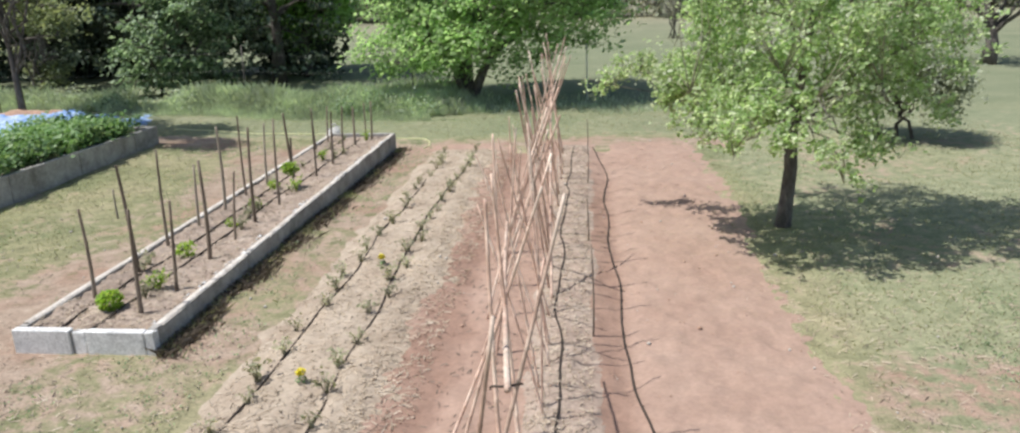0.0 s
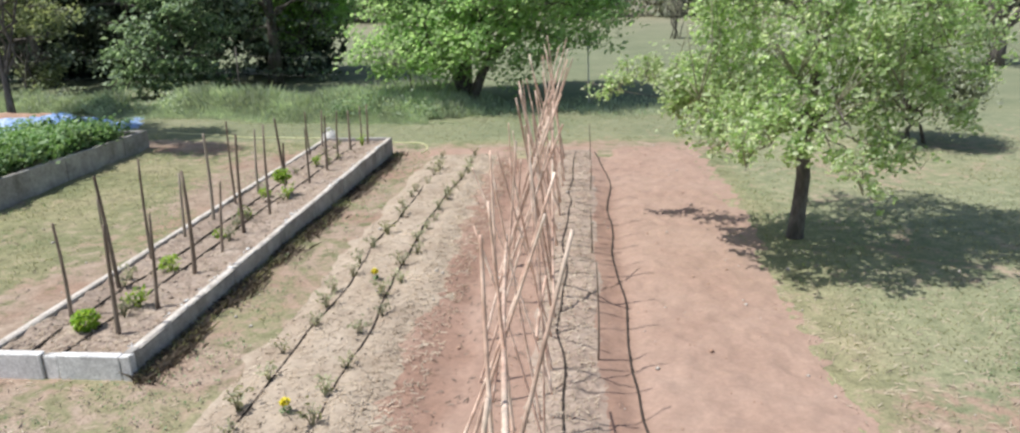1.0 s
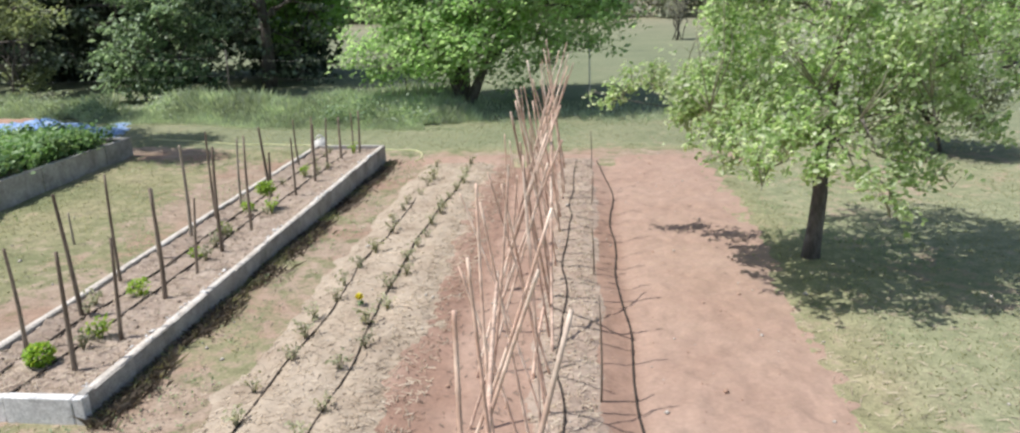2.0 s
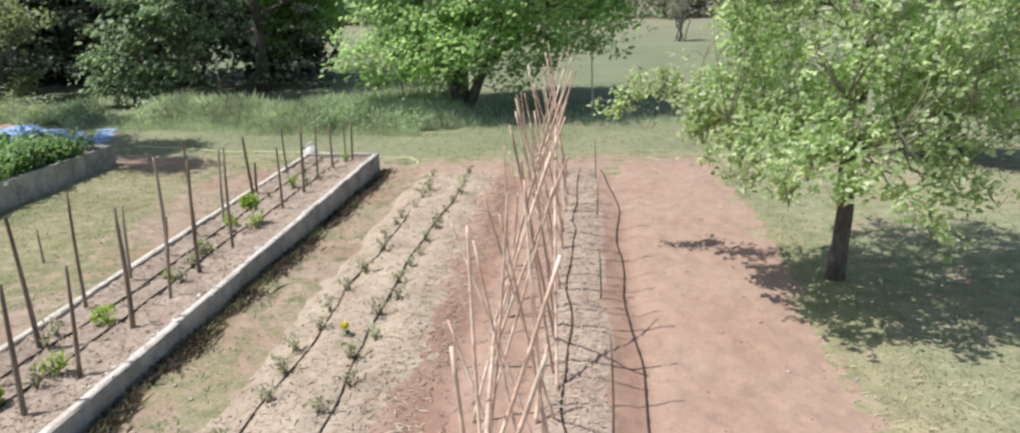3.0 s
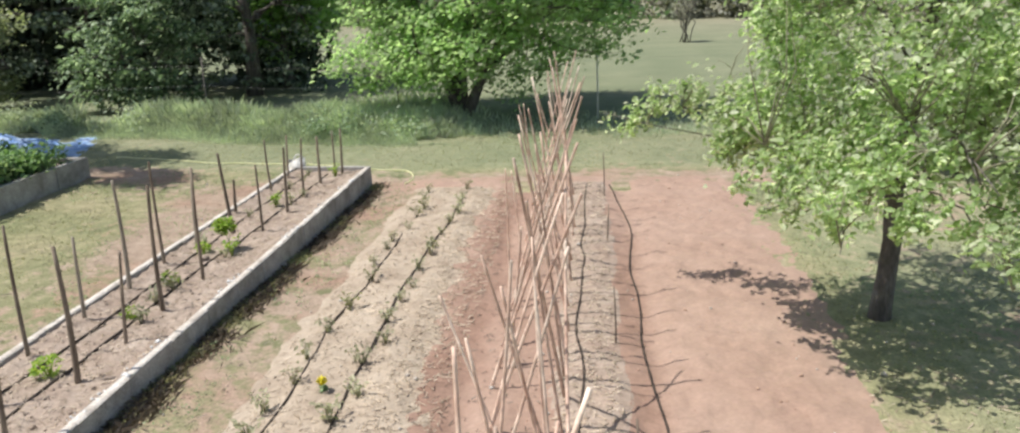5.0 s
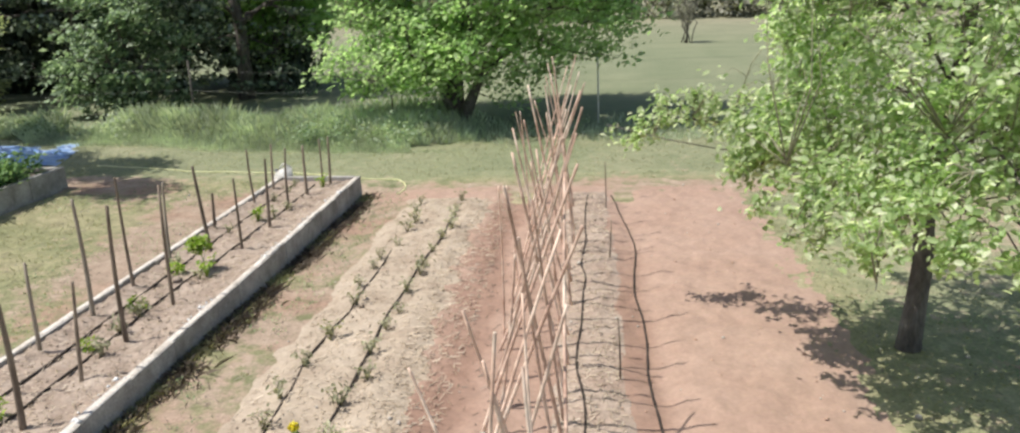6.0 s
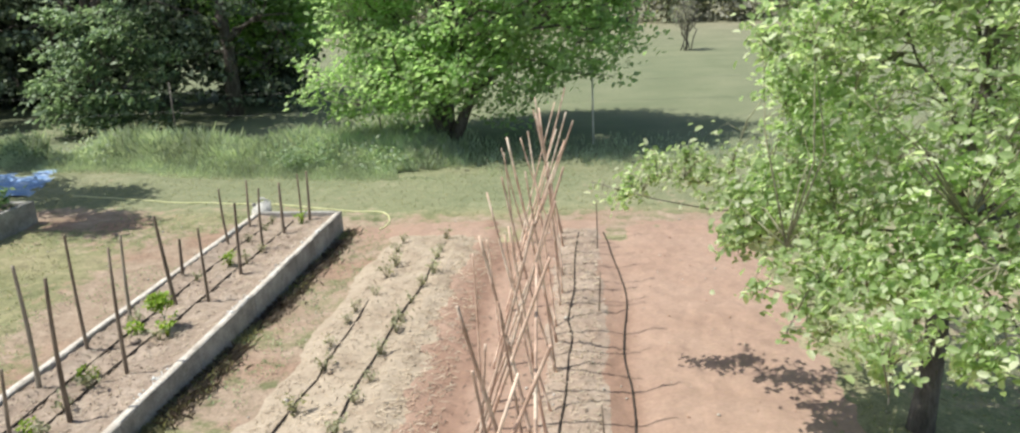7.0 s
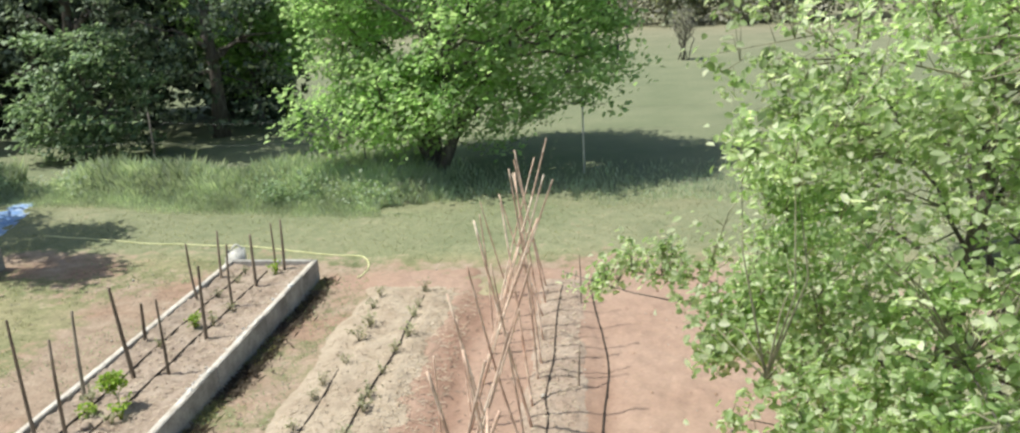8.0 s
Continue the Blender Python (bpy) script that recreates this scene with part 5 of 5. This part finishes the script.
def lumps(n, x, y, zf, size, seed):
    """Small angular clods."""
    g = np.random.default_rng(seed)
    base = np.array([(1, 0, 0), (-1, 0, 0), (0, 1, 0), (0, -1, 0), (0, 0, 0.8), (0, 0, -0.5)], float)
    tri = np.array([(0, 2, 4), (2, 1, 4), (1, 3, 4), (3, 0, 4), (2, 0, 5), (1, 2, 5), (3, 1, 5), (0, 3, 5)])
    s = size * g.lognormal(0, 0.5, n)
    p = base[None] * s[:, None, None] * g.uniform(0.6, 1.4, (n, 6, 3))
    a = g.uniform(0, 2 * np.pi, n)
    c, sn = np.cos(a)[:, None], np.sin(a)[:, None]
    q = np.stack([p[..., 0] * c - p[..., 1] * sn, p[..., 0] * sn + p[..., 1] * c, p[..., 2]], -1)
    q = q + np.stack([x, y, zf(x, y) + s * 0.25], 1)[:, None, :]
    return q.reshape(-1, 3), (np.arange(n)[:, None, None] * 6 + tri[None]).reshape(-1, 3)


g = np.random.default_rng(511)
n = 800
x, y = g.uniform(-1.0, 2.3, n), 3.2 + 10.6 * g.uniform(size=n) ** 1.3
V, F = lumps(n, x, y, top_z, 0.0055, 512)
tagged(put("soil_clods", mesh_np("soil_clods", V, F), RED_SOIL), "small crumbly clods of reddish soil", "soil", kind="stuff")
PALE_STONE = mottled("pale_stone", [(0.3, (0.4, 0.36, 0.32)), (0.7, (0.62, 0.58, 0.53))], 12, 60, 0.9, 0.3, 0.01)
n = 500
x, y = g.uniform(-7, 5, n), 3.2 + 11 * g.uniform(size=n)
keep = ~((x > -4.3) & (x < -2.95))
V, F = lumps(int(keep.sum()), x[keep], y[keep], top_z, 0.009, 513)
tagged(put("pebbles", mesh_np("pebbles", V, F), PALE_STONE), "scattered small pale stones on the ground", "stones", kind="stuff")

# dry tufts along the foot of the bed wall, and green patches in the worn grass
g = np.random.default_rng(521)
n = 5200
x, y = -2.995 + np.abs(g.normal(size=n)) * 0.07, g.uniform(5.4, 13.9, n)
keep = fbm(x * 3, y * 2.5, seed=523) > 0.47
x, y = x[keep], y[keep]
V, F = blades(x, y, ground_z(x, y), 0.06, 0.008, 524, 0.6)
tagged(put("dry_tufts", mesh_np("dry_tufts", V, F), GRASS_SHORT), "dry grass tufts along the foot of the block wall", "grass", kind="stuff")
n = 60000
x, y = g.uniform(-9, 6, n), 3.0 + 11.5 * g.uniform(size=n)
patch = fbm(x * 1.1, y * 0.9, seed=526, octaves=3) + 0.17 * np.exp(-((x + 2.55) / 0.35) ** 2) - 0.07 * smooth(x, 2.4, 3) + 0.22 * np.exp(-((x - 2.85) / 0.35) ** 2 - ((y - 6.9) / 0.6) ** 2) + 0.2 * np.exp(-((x - 4.0) / 0.6) ** 2 - ((y - 6.5) / 0.35) ** 2)
keep = (patch > np.where(x > 2.4, 0.6, np.where(y < 6, 0.555, 0.575))) & ~((x > -2.3) & (x < 2.45)) & ~((x > -4.3) & (x < -2.9) & (y > 5.4)) & ~((x < -7.6) & (x > -9.7))
C = np.stack([x[keep], y[keep]], 1)
V, F = scatter_leaves(np.stack([C[:, 0], C[:, 1], ground_z(C[:, 0], C[:, 1]) + 0.015 + 0.025 * g.uniform(size=len(C))], 1), 0.024, 0, 0.6, 525, 0.7)
tagged(put("low_weeds", mesh_np("low_weeds", V, F), CLOVER), "patches of low green clover in the worn grass", "weeds", kind="stuff")
for n, x0, x1, y0, y1, seed in ((2600, 2.2, 5.2, 3.0, 8.0, 507), (1500, -6.5, -2.3, 3.0, 6.0, 508)):
    V, F = litter(n, x0, x1, y0, y1, 0.06, seed, top_z, 1.2)
    tagged(put("grass_clippings", mesh_np("grass_clippings", V, F), STRAW), "dry pale grass clippings lying on the worn lawn", "grass clippings", kind="stuff")
DEAD_STALK = leafy("dead_stalk", (0.09, 0.07, 0.055), (0.14, 0.115, 0.09), (0.24, 0.2, 0.16), 0.1)
n = 5200
x, y = -2.96 + np.abs(g.normal(size=n)) * 0.09, g.uniform(5.4, 13.9, n)
keep = fbm(x * 4, y * 3, seed=527) > 0.45
x, y = x[keep], y[keep]
V, F = blades(x, y, ground_z(x, y), 0.07, 0.01, 528, 0.9)
tagged(put("dead_weeds", mesh_np("dead_weeds", V, F), DEAD_STALK), "dark dead weeds and roots along the foot of the block wall", "weeds", kind="stuff")
for n, x0, x1, seed in ((2600, -6.8, -2.3, 531), (600, 2.4, 6.0, 533), (900, -1.0, 0.0, 535)):
    V, F = litter(n, x0, x1, 3.2, 14.0, 0.05, seed, top_z, 1.3)
    tagged(put("dead_bits", mesh_np("dead_bits", V, F), DEAD_STALK), "small dead stalks and bits lying on the ground", "plant litter", kind="stuff")
g = np.random.default_rng(541)
n = 260
y = 5.6 + 7.8 * g.uniform(size=n) ** 1.4
x = -3.06 + 0.035 * g.normal(size=n)
keep = fbm(y * 1.7, y * 0, seed=542) > 0.47
x, y = np.clip(x[keep], -3.1, -3.02), y[keep]
V, F = lumps(len(x), x, y, lambda a, b: np.array([bed_top(k) for k in b]) - 0.002, 0.011, 543)
tagged(put("mortar_bits", mesh_np("mortar_bits", V, F), PALE_CONCRETE), "white crumbs of mortar on the bed wall's top", "mortar", kind="stuff")
for n, x0, x1, y0, y1, zf, m_, seed, label in ((700, -4.12, -3.1, 5.6, 13.6, bed_soil_z, BED_SOIL, 551, "small dry clods on the raised bed's soil"), (600, -2.15, -1.02, 3.2, 13.4, strip_z, MULCH, 553, "pale clods and mulch lumps on the planting strip")):
    x, y = g.uniform(x0, x1, n), y0 + (y1 - y0) * g.uniform(size=n) ** 1.3
    V, F = lumps(n, x, y, zf, 0.008, seed)
    tagged(put("soil_clods", mesh_np("soil_clods", V, F), m_), label, "soil", kind="stuff")
